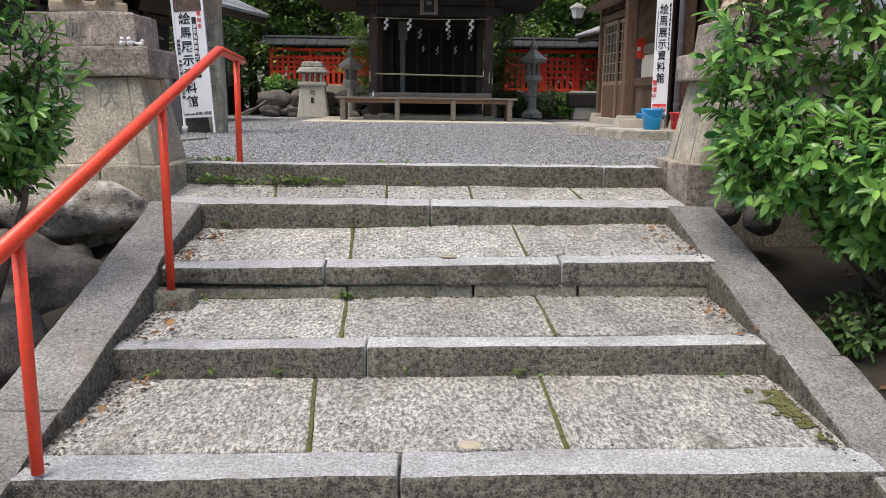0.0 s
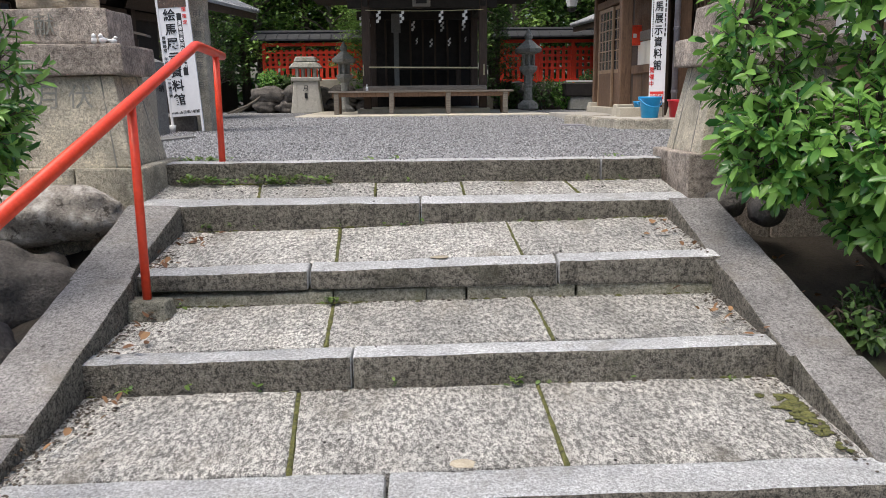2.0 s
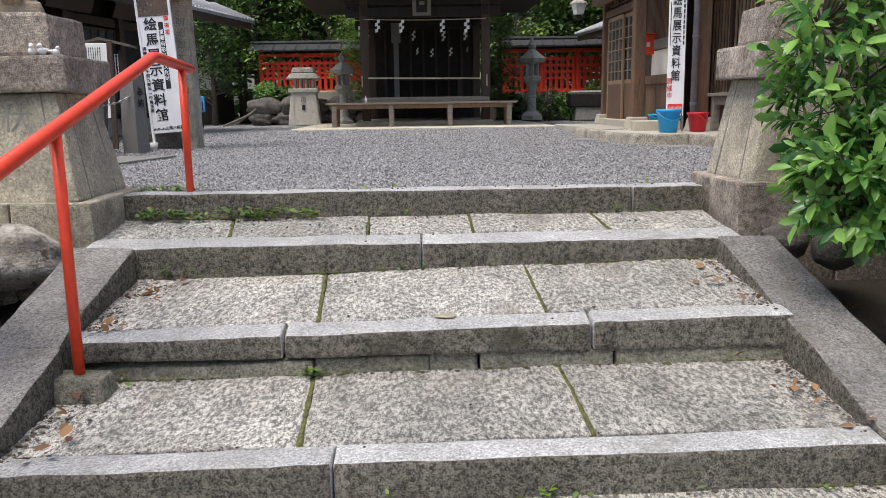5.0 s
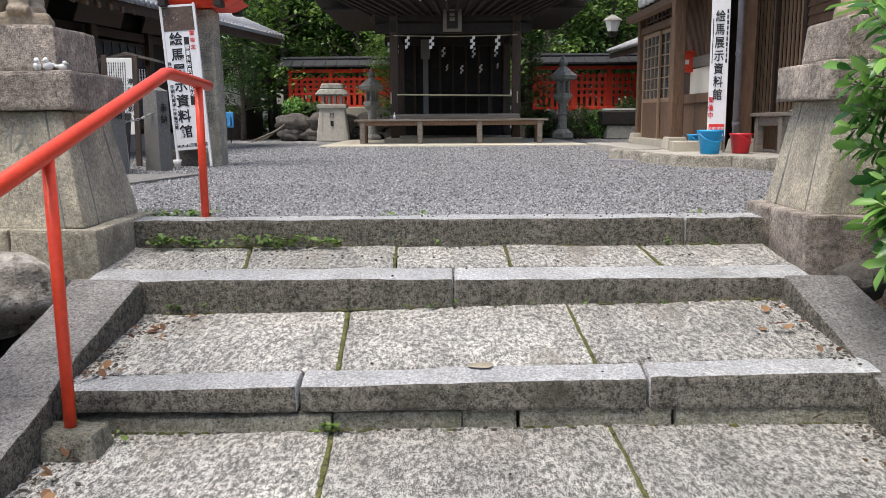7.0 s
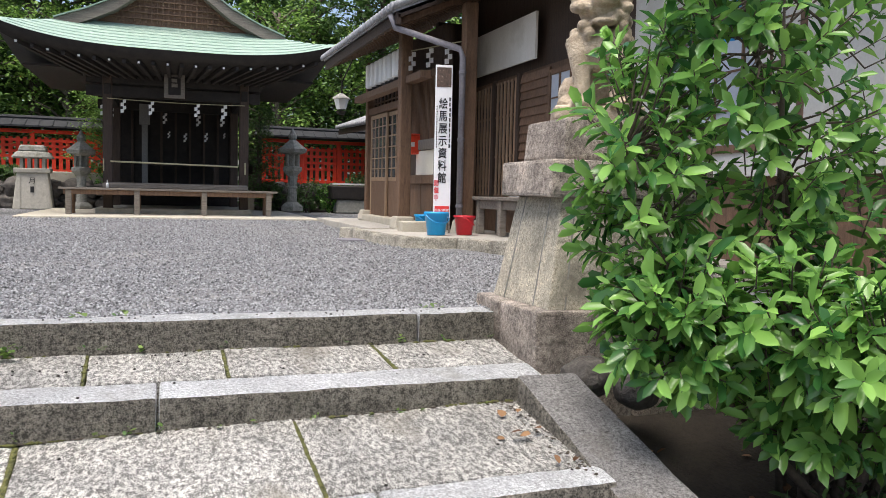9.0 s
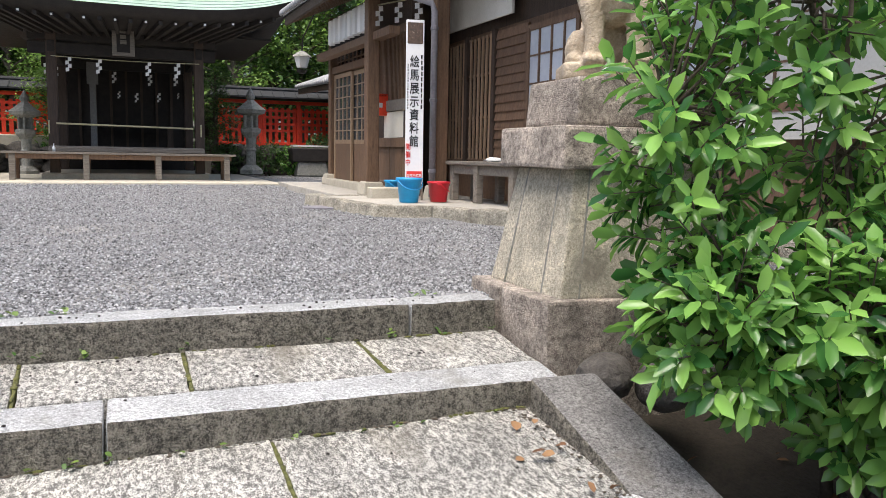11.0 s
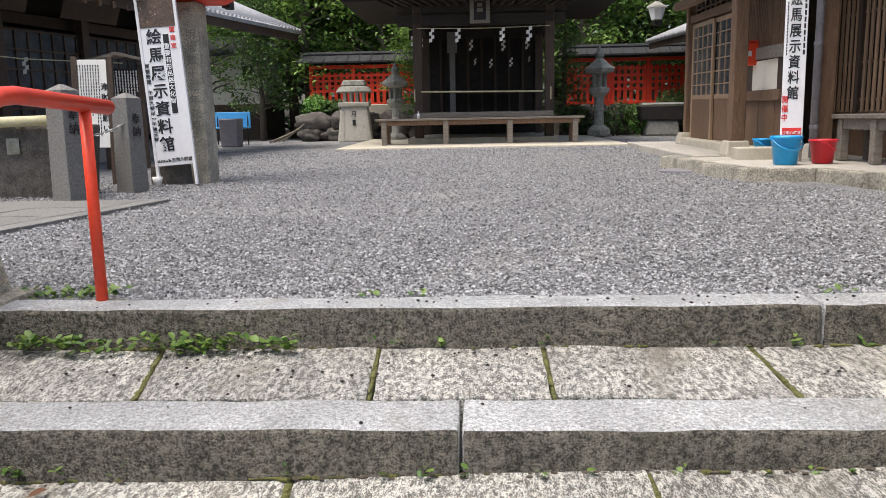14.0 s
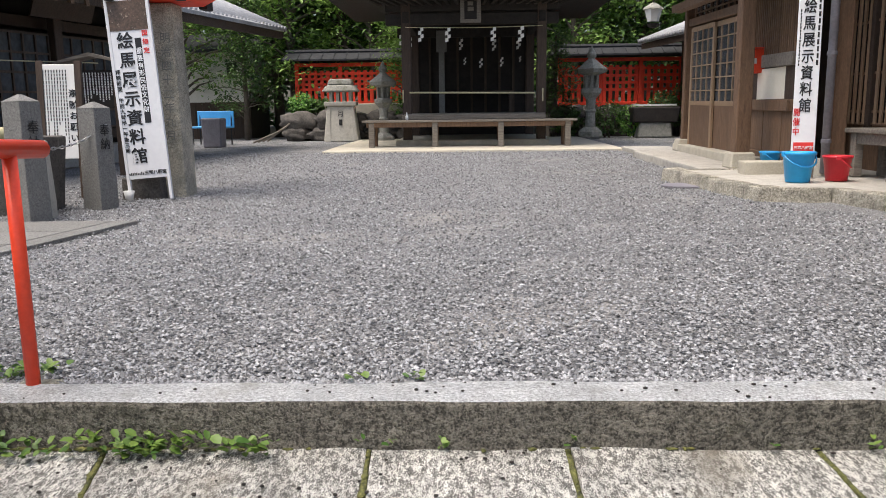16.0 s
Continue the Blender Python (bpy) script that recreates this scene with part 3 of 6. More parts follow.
def moss_lines():
    bm = B()
    r = random.Random(5)
    for s in STEPS[1:]:
        for f, b in s["slabs"]:
            n = 16
            for i in range(n):
                t = (i + r.random()) / n
                if r.random() < 0.35:
                    continue
                x, y = f + (b - f) * t, s["seam"] + (s["back"] - s["seam"]) * t
                z = tread_z(y, x)
                blob(bm, (x, y, z - 0.005), (r.uniform(0.006, 0.012), r.uniform(0.012, 0.03), 0.006), 1, 0.4, r.random() * 9)
            # earth and moss that fill the joint
            w, n = 0.011, 14
            for i in range(n):
                q = []
                for t in (i / n, (i + 1) / n):
                    x, y = f + (b - f) * t, s["seam"] + 0.01 + (s["back"] - s["seam"] - 0.02) * t
                    z = tread_z(y, x) - 0.004 + 0.006 * noise.noise(Vector((x * 9, y * 14, 1)))
                    q.append((x, y, z))
                (xa, ya, za), (xb, yb, zb) = q
                w = (0.0075 if s["seam"] < -0.5 else 0.0055) + 0.004 * noise.noise(Vector((xa * 5, ya * 11, 4)))
                hexa(bm, [(xa - w, ya, za - 0.05), (xa + w, ya, za - 0.05), (xb + w, yb, zb - 0.05), (xb - w, yb, zb - 0.05),
                          (xa - w, ya, za), (xa + w, ya, za), (xb + w, yb, zb), (xb - w, yb, zb)])
        for i in range(60):
            x = r.choice((r.uniform(-1.2, 1.3), r.gauss(-1.1, 0.1), r.gauss(1.2, 0.08), r.gauss(s["slabs"][0][1], 0.06)))
            if not -1.25 < x < 1.31:
                continue
            blob(bm, (x, s["back"] - 0.008 - abs(r.gauss(0, 0.006)), s["zback"] + s["tilt"] * x + 0.001), (r.uniform(0.006, 0.022), r.uniform(0.004, 0.01), r.uniform(0.003, 0.007)), 1, 0.6, r.random() * 9)
    for i in range(110):
        x, y = 1.31 - abs(r.gauss(0, 0.05)), -2.06 - abs(r.gauss(0, 0.16))
        blob(bm, (x, y, tread_z(y, x) + 0.001), (r.uniform(0.008, 0.022), r.uniform(0.008, 0.022), 0.004), 1, 0.5, i)
    tagged(finish("moss", bm, MOSS, smooth=True), "green moss growing in the joints of the steps", "moss", kind="stuff")


moss_lines()


def sprigs(name, spots, material, label, seed, length=(0.03, 0.06), count=(5, 9)):
    r = random.Random(seed)
    leaves = []
    for x, y, z, rad in spots:
        for i in range(r.randint(*count)):
            a = r.uniform(0, 6.28)
            d = Vector((math.cos(a), math.sin(a), r.uniform(0.1, 1.0)))
            ln = r.uniform(*length)
            leaves.append(((x + r.uniform(-rad, rad), y + r.uniform(-rad, rad) * 0.5, z + r.uniform(0, 0.03)), d, Vector((r.uniform(-0.4, 0.4), r.uniform(-0.4, 0.4), 1)), ln, ln * r.uniform(0.45, 0.75)))
    tagged(leaf_mesh(name, leaves, material), label, name, kind="stuff")


wr = random.Random(11)
spots = [(wr.uniform(-1.4, -0.5), -0.02 - wr.uniform(0, 0.04), -0.11 + wr.uniform(0, 0.03), 0.03) for _ in range(58)]
spots += [(wr.uniform(-1.5, -1.2), wr.uniform(0.16, 0.3), 0.0, 0.04) for _ in range(26)]
spots += [(-0.43, -1.245, -0.515, 0.03), (-0.4, -1.25, -0.515, 0.03), (0.33, -1.92, -0.66, 0.03), (0.35, -1.92, -0.66, 0.02), (-1.05, -1.3, -0.52, 0.03), (-1.22, -1.25, -0.5, 0.04), (-1.22, -1.15, -0.42, 0.05),
          (1.36, -2.7, -0.84, 0.04), (1.37, -2.72, -0.84, 0.04), (-1.1, -1.93, -0.66, 0.05), (-1.45, 0.0, -0.15, 0.04), (1.4, -0.03, -0.1, 0.03), (1.25, 0.2, 0.0, 0.03), (1.15, 0.18, 0.0, 0.02), (-0.15, 0.2, 0.0, 0.02), (-0.3, 0.19, 0.0, 0.02)]
sprigs("weeds", spots, LEAF_WEED, "small green weeds along the foot of the risers", 3, (0.018, 0.04), (3, 6))
tiny = [(wr.uniform(-0.6, 1.3), -0.015, -0.105, 0.012) for _ in range(9)] + [(wr.uniform(-1.2, 1.25), -0.53, -0.28, 0.012) for _ in range(20)] + [(wr.uniform(-1.2, 1.25), -1.915, -0.665, 0.012) for _ in range(10)]
sprigs("grass_tufts", tiny, LEAF_WEED, "tiny grass tufts in the step joints", 5, (0.012, 0.028), (2, 5))
dspots = [(wr.uniform(-1.24, -1.08), wr.uniform(-2.4, -0.6), 0, 0.05) for _ in range(26)] + [(wr.uniform(1.15, 1.3), wr.uniform(-2.0, -0.6), 0, 0.04) for _ in range(12)]


dspots = [(x, y, tread_z(y, x) + 0.003, 0.05) for x, y, z, q in dspots]
dspots += [(x, y, ground_height(x, y) + 0.01, 0.1) for x, y in ((wr.uniform(1.8, 3.2), wr.uniform(-3.0, -0.6)) for _ in range(70))]
sprigs("fallen_leaves", dspots, LEAF_DRY, "dry brown fallen leaves lying along the curbs", 4, (0.025, 0.05), (1, 3))


def step_litter():
    r = random.Random(77)
    bm = B()
    for s in STEPS[2:]:
        depth = s["back"] - s["y"]
        for side in (-1, 1):
            for i in range(190 if side < 0 else 80):
                y = s["back"] - 0.004 - depth * 0.92 * r.random() ** 1.6
                reach = (0.10 if side < 0 else 0.05) * (0.35 + 0.65 * (1 - (s["back"] - y) / depth))
                x = (1.32 if side > 0 else -1.26) - side * abs(r.gauss(0, reach))
                q = r.uniform(0.0025, 0.007)
                blob(bm, (x, y, tread_z(y, x) + q * 0.2), (q * r.uniform(0.8, 1.6), q, q * 0.5), 1, 0.5, i)
        for i in range(70):
            x = r.uniform(-1.24, 1.3)
            q = r.uniform(0.003, 0.008)
            blob(bm, (x, s["back"] - 0.008 - abs(r.gauss(0, 0.012)), s["zback"] + s["tilt"] * x + q * 0.2), (q * 1.4, q, q * 0.5), 1, 0.5, i)
    tagged(finish("litter", bm, EARTH), "dark earth and crumbs gathered along the curbs", "litter", kind="stuff")


step_litter()


def seeds():
    r = random.Random(41)
    bm = B()
    for i in range(170):
        x, y = r.uniform(-1.2, 1.3), r.choice((r.uniform(-0.3, 0.15), r.uniform(-0.3, 0.15), r.uniform(-2.5, -0.3)))
        z = 0.022 if y > 0 else tread_z(y, x)
        q = r.uniform(0.003, 0.007)
        blob(bm, (x, y, z + 0.004), (q, q * 0.8, q * 0.6), 1)
    tagged(finish("seeds", bm, BLACKWOOD), "dark bird seed scattered over the steps", "seeds", kind="stuff")


seeds()


# ---- handrail ----
def handrail():
    t = thing("handrail", (-1.19, 0.14, 0), "vermilion painted steel pipe handrail beside the steps", "handrail")
    bm = B()
    ys = [(-4.2, -0.412), (-0.36, 0.655), (-0.31, 0.671), (-0.24, 0.676), (0.30, 0.648)]
    tube(bm, [(0, y - 0.14, z) for y, z in ys], 0.0255, 14)
    blob(bm, (0, 0.16, 0.648), (0.0255, 0.012, 0.0255), 2)
    part("rail", bm, RAILRED, t, smooth=True)
    for y, z0, z1 in ((-2.66, -0.70, 0.0), (-1.336, -0.46, 0.385), (0.14, 0.0, 0.655)):
        bm = B()
        tube(bm, [(0, y - 0.14, z0), (0, y - 0.14, z1)], 0.019, 12)
        part("post", bm, RAILRED, t, smooth=True)
    for y, z in ((-1.345, -0.515), (0.14, 0.0)):
        bm = B()
        frustum(bm, 0.21 if y < 0 else 0.16, 0.15, 0.18 if y < 0 else 0.12, 0.12, z - 0.03, z + 0.06 if y < 0 else z + 0.018, 0.014, 0, y - 0.14, 2, 0.012)
        part("footing", bm, FOOTING, t, "rough stone footing block")


handrail()


# ---- guardian statue pedestals ----
def pedestal(sx, label):
    t = thing("pedestal", (2.0 if sx > 0 else -1.985, 0.0 if sx > 0 else -0.06, 0.0 if sx > 0 else -0.028), label, "pedestal", "pair of guardian pedestals")
    for x0, x1 in ((-0.505, 0.13), (0.136, 0.505)) if sx < 0 else ((-0.505, -0.02), (-0.014, 0.505)):
        for y0, y1 in ((-0.345, 0.05), (0.056, 0.36)):
            bm = B()
            box(bm, x0, x1, y0, y1, -0.52, 0.062, 0.014, None, 3, 0.008, sx + x0 + y0)
            part("base_block", bm, CAP if sx > 0 else PEDESTAL, t, "granite base block")
    bm = B()
    frustum(bm, 0.87, 0.60, 0.69, 0.46, 0.058, 0.55, 0.012, cuts=3, rough=0.006, seed=sx + 3)
    die = part("die", bm, PEDESTAL, t, "tapered granite die")
    for x in (-0.33, 0.33):
        bm = B()
        hexa(bm, [(x * 1.06 - 0.004, -0.302, 0.06), (x * 1.06 + 0.004, -0.302, 0.06), (x * 1.06 + 0.004, -0.28, 0.06), (x * 1.06 - 0.004, -0.28, 0.06),
                  (x * 0.84 - 0.004, -0.232, 0.549), (x * 0.84 + 0.004, -0.232, 0.549), (x * 0.84 + 0.004, -0.21, 0.549), (x * 0.84 - 0.004, -0.21, 0.549)])
        part("seam", bm, LANTERN, die)
    for y in (-0.16, 0.16):
        bm = B()
        hexa(bm, [(-sx * 0.437, y - 0.004, 0.06), (-sx * 0.437, y + 0.004, 0.06), (-sx * 0.415, y + 0.004, 0.06), (-sx * 0.415, y - 0.004, 0.06),
                  (-sx * 0.347, y * 0.8 - 0.004, 0.549), (-sx * 0.347, y * 0.8 + 0.004, 0.549), (-sx * 0.325, y * 0.8 + 0.004, 0.549), (-sx * 0.325, y * 0.8 - 0.004, 0.549)])
        part("seam", bm, LANTERN, die)
    if sx < 0:
        for x, words in ((-0.18, "見"), (0.0, "月"), (0.17, "伏")):
            lettering(words, 0.14, Matrix.Translation((x, -0.247, 0.43)) @ Matrix.Rotation(-math.atan2(0.07, 0.492), 4, "X") @ UPRIGHT, LANTERN, die, "carved_character")
    bm = B()
    frustum(bm, 0.84, 0.54, 0.83, 0.535, 0.55, 0.712, 0.016, cuts=3, rough=0.009, seed=sx + 5)
    cap = part("cap_slab", bm, CAP, t, "pinkish granite slab")
    bm = B()
    frustum(bm, 0.67, 0.42, 0.65, 0.40, 0.712, 0.905, 0.018, cuts=3, rough=0.01, seed=sx + 8)
    up = part("upper_block", bm, CAP, t, "pinkish granite block")
    if sx < 0:
        lettering("献", 0.12, at_xz(0.0, -0.212, 0.81), LANTERN, up, "carved_character")
        for k in range(3):
            bars(1, -0.3 + 0.21 * k, -0.12 + 0.21 * k, 0.575, 0.69, -0.27, 1, LANTERN, cap, 6 + k, 0.3, "carved_character")
    else:
        for k in range(3):
            lettering("廿三年"[k], 0.1, at_xz(-0.22 + 0.15 * k, -0.27, 0.63), LANTERN, cap, "carved_character")
    return t


pedestal(-1, "tall stepped granite pedestal with carved characters beside the steps")
pedestal(1, "tall stepped granite pedestal carrying a lion statue beside the shrub")


def guardian(sx, label):
    """A seated lion-dog, one worn stone body facing the steps."""
    bm = B()
    box(bm, -0.24, 0.24, -0.15, 0.15, 0, 0.09, 0.02, cuts=1, rough=0.006)
    for x in (-0.1, 0.1):
        blob(bm, (x, -0.10, 0.10), (0.062, 0.075, 0.045), 3, 0.1, x)
        for k in (-1, 0, 1):
            blob(bm, (x + k * 0.036, -0.155, 0.10), (0.02, 0.03, 0.028), 2)
        tube(bm, [(x, -0.11, 0.09), (x * 0.95, -0.105, 0.22), (x * 1.1, -0.095, 0.36), (x * 1.05, -0.05, 0.46)], [0.05, 0.045, 0.06, 0.085], 12)
        blob(bm, (x * 1.35, 0.07, 0.17), (0.07, 0.1, 0.11), 3, 0.1, 2)
        blob(bm, (x * 1.7, 0.0, 0.115), (0.045, 0.08, 0.04), 3)
        blob(bm, (x * 1.1, -0.12, 0.64), (0.05, 0.05, 0.04), 3, 0.2, 4)
        blob(bm, (x * 1.25, 0.0, 0.74), (0.03, 0.05, 0.05), 2)
        blob(bm, (x * 0.55, -0.215, 0.705), (0.026, 0.02, 0.02), 2)
    blob(bm, (0, 0.07, 0.26), (0.13, 0.1, 0.2), 3, 0.06)
    blob(bm, (0, -0.05, 0.42), (0.155, 0.12, 0.15), 3, 0.1, 3)
    blob(bm, (0, -0.07, 0.66), (0.125, 0.13, 0.125), 3, 0.08, 5)
    blob(bm, (0, -0.19, 0.66), (0.075, 0.055, 0.035), 3)
    blob(bm, (0, -0.175, 0.549), (0.07, 0.05, 0.025), 3)
    blob(bm, (0, -0.235, 0.675), (0.028, 0.02, 0.02), 2)
    r = random.Random(2)
    for k in range(34):
        a, h = r.uniform(0.3, 2.84), r.uniform(0.42, 0.76)
        s = r.choice((-1, 1))
        blob(bm, (s * 0.135 * math.sin(a) + 0.0, -0.05 + 0.12 * math.cos(a), h), (0.036, 0.036, 0.036), 2)
    blob(bm, (0, 0.16, 0.3), (0.06, 0.05, 0.16), 3, 0.2)
    ob = finish("lion_statue", bm, STATUE, smooth=True)
    md = ob.modifiers.new("fuse", "REMESH")
    md.mode, md.voxel_size, md.use_smooth_shade = "VOXEL", 0.011, True
    ob.matrix_basis = place(1.94 if sx > 0 else -1.985, 0.0 if sx > 0 else -0.06, 0.9 if sx > 0 else 0.872, 0, 0, -sx * 22) @ Matrix.Diagonal((0.86, 0.9, 0.8, 1))
    tagged(ob, label, "statue", "pair of guardian statues")


guardian(-1, "weathered sandstone lion statue seated on a tall pedestal")
guardian(1, "open-mouthed weathered sandstone lion statue on its pedestal")


def dove(x, y, z, s, turn):
    bm = B()
    blob(bm, (0, 0, 0.022), (0.024, 0.017, 0.02), 3)
    blob(bm, (0.012, 0, 0.046), (0.013, 0.012, 0.013), 2)
    tube(bm, [(0.022, 0, 0.046), (0.034, 0, 0.043)], [0.004, 0.001], 6)
    tube(bm, [(-0.015, 0, 0.025), (-0.042, 0, 0.03)], [0.014, 0.006], 8)
    ob = finish("dove_figurine", bm, PORCELAIN, smooth=True)
    ob.matrix_basis = place(x, y, z, 0, 0, turn) @ Matrix.Scale(s, 4)
    tagged(ob, "small white porcelain dove figurine on the pedestal", "figurine", "porcelain doves")


dove(-1.72, -0.30, 0.684, 0.95, -70)
dove(-1.675, -0.30, 0.684, 0.95, -110)
dove(-1.62, -0.29, 0.684, 0.75, 10)
dove(1.82, -0.17, 0.905, 0.95, -100)


def rock(x, y, z, r, seed, turn=0, label="rounded dark grey boulder beside the steps", lumpy=0.3, material=None):
    bm = B()
    blob(bm, (0, 0, 0), r, 4, lumpy, seed, 1.6)
    ob = finish("boulder", bm, material or DARKROCK, smooth=True)
    ob.matrix_basis = place(x, y, z, 0, 0, turn)
    tagged(ob, label, "boulder", "boulders beside the steps")


rock(-1.98, -0.52, -0.2, (0.42, 0.2, 0.165), 1.0, 4, "long rounded pale mottled boulder beside the steps", 0.14, BOULDER)
# lower boulders use the dark rock, with the shrub's shade in its colour
rock(-2.05, -0.85, -0.6, (0.42, 0.3, 0.3), 4.0, 0, "large boulder below the pedestal, shade in its colour")
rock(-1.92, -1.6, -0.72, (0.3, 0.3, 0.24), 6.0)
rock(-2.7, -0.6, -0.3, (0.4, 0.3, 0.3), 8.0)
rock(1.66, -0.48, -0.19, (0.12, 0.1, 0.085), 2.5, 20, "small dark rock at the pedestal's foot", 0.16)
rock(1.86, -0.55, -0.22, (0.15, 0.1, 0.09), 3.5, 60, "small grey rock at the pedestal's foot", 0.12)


# ---- shrubs with real twigs and leaves ----
def shrub(name, base, label, shape, twigs, seed, leaf=(0.07, 0.115), width=0.34, material=LEAF_BUSH, stems=7):
    """shape: (centre, radii) lumps relative to the base that the crown fills."""
    r = random.Random(seed)
    t = thing(name, base, label, "shrub")
    bm = B()
    c0 = Vector(shape[0][0])
    tips = []
    for k in range(stems):
        c, rad = shape[k % len(shape)]
        q = Vector(c) + Vector((r.uniform(-0.5, 0.5) * rad[0], r.uniform(-0.5, 0.5) * rad[1], r.uniform(0.0, 0.6) * rad[2]))
        p0 = Vector((r.uniform(-0.14, 0.14), r.uniform(-0.1, 0.1), -0.1))
        mid = p0.lerp(q, 0.5) + Vector((r.uniform(-0.1, 0.1), r.uniform(-0.1, 0.1), 0))
        tube(bm, [p0, p0.lerp(mid, 0.5), mid, mid.lerp(q, 0.6), q], [0.022, 0.018, 0.014, 0.009, 0.004], 7)
        tips += [mid, mid.lerp(q, 0.5), q]
    leaves = []
    for k in range(twigs):
        c, rad = r.choice(shape)
        d = Vector((r.gauss(0, 1), r.gauss(0, 1), r.gauss(0, 1))).normalized()
        f = r.uniform(0.45, 1.0) ** 0.45
        if r.random() < 0.1:
            f *= 1.1
        p = Vector(c) + Vector((d.x * rad[0], d.y * rad[1], d.z * rad[2])) * f
        near = min(tips, key=lambda q: (q - p).length)
        way = (d + Vector((0, 0, 0.55)) + (p - near).normalized() * 0.4).normalized()
        a = p - way * r.uniform(0.12, 0.2)
        if k % 3 == 0:
            tube(bm, [near, near.lerp(a, 0.5) + Vector((0, 0, 0.02)), a, p], [0.006, 0.005, 0.0035, 0.002], 5, False)
        else:
            tube(bm, [a, p], [0.003, 0.002], 4, False)
        side = way.orthogonal().normalized()
        n = r.randint(7, 11)
        tw = r.uniform(0, 6.28)
        for i in range(n):
            ang = tw + i * 2.4
            u = (i + 0.5) / n
            out = (Matrix.Rotation(ang, 3, way) @ side)
            dr = (out * (1.0 - 0.45 * u) + way * (0.25 + 0.6 * u) + Vector((0, 0, -0.25))).normalized()
            ln = r.uniform(*leaf) * (0.75 + 0.3 * (1 - abs(u - 0.6)))
            leaves.append((a.lerp(p, 0.15 + 0.85 * u), dr, way + Vector((0, 0, 0.3)) + Vector((r.gauss(0, 0.2), r.gauss(0, 0.2), 0)), ln, ln * width * r.uniform(0.85, 1.2)))
    tagged(part("branchwork", bm, TWIG, t, "thin brown branches", True), kind="stuff")
    tagged(leaf_mesh("leaves", leaves, material, t, "glossy green leaves"), kind="stuff")
    return t


shrub("shrub", (2.44, -1.0, -0.55), "dense glossy-leaved evergreen shrub beside the stone steps",
      [((-0.56, 0.0, 0.85), (0.46, 0.4, 0.55)), ((-0.42, 0.0, 1.5), (0.62, 0.45, 0.6)), ((-0.55, 0.0, 1.75), (0.42, 0.4, 0.45)), ((0.25, 0.1, 1.1), (0.65, 0.45, 0.5)), ((-0.25, 0.1, 2.2), (0.6, 0.42, 0.5)),
       ((0.15, -0.2, 0.86), (0.7, 0.36, 0.42)), ((0.9, 0.0, 0.85), (0.5, 0.4, 0.5)), ((-0.88, 0.02, 1.2), (0.24, 0.28, 0.55)), ((-0.82, -0.1, 0.68), (0.26, 0.28, 0.26)), ((0.35, -0.5, 0.76), (0.45, 0.3, 0.32)), ((-0.48, -0.3, 0.7), (0.36, 0.28, 0.28)), ((-0.32, -0.55, 0.66), (0.42, 0.26, 0.26)), ((0.42, -0.3, 0.42), (0.48, 0.3, 0.3)), ((0.1, 0.1, 0.5), (0.5, 0.3, 0.3)), ((-0.28, -0.3, 0.42), (0.36, 0.28, 0.26))], 1140, 21, (0.055, 0.112), 0.36, stems=14)
shrub("shrub", (-1.89, -1.55, -0.56), "leafy green shrub overhanging the boulders",
      [((0.08, 0.0, 1.05), (0.38, 0.3, 0.45)), ((-0.3, 0.0, 1.4), (0.45, 0.35, 0.5)), ((0.0, 0.05, 0.82), (0.34, 0.28, 0.3)), ((0.0, -0.05, 1.55), (0.34, 0.28, 0.4))], 560, 31, (0.05, 0.09), 0.3)
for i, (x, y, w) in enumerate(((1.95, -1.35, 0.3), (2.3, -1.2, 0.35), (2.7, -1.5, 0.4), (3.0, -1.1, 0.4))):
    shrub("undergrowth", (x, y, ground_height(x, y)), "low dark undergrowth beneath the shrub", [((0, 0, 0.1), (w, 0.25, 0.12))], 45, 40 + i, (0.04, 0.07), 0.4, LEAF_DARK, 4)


# ---- worship pavilion ----
PX = 0.3  # middle line of the pavilion


def roof_side(s):
    pts = ((0, 4.75), (0.5, 4.24), (1.0, 3.86), (1.5, 3.61), (2.0, 3.42), (2.5, 3.2), (2.9, 3.0))
    s = min(abs(s), 2.9)
    for (a, za), (b, zb) in zip(pts, pts[1:]):
        if s <= b:
            return za + (zb - za) * (s - a) / (b - a)
    return 3.0


def roof_z(x, y):
    s, t = x - PX, min(y - 11.2, 17.0 - y)
    front = 2.93 + 0.60 * t / 1.15 if t < 1.1505 else 9.0
    z = min(roof_side(s), front)
    sweep = 0.33 * (abs(s) / 2.87) ** 3.2 * max(0, 1 - t / 3.0) ** 1.5
    return z + sweep


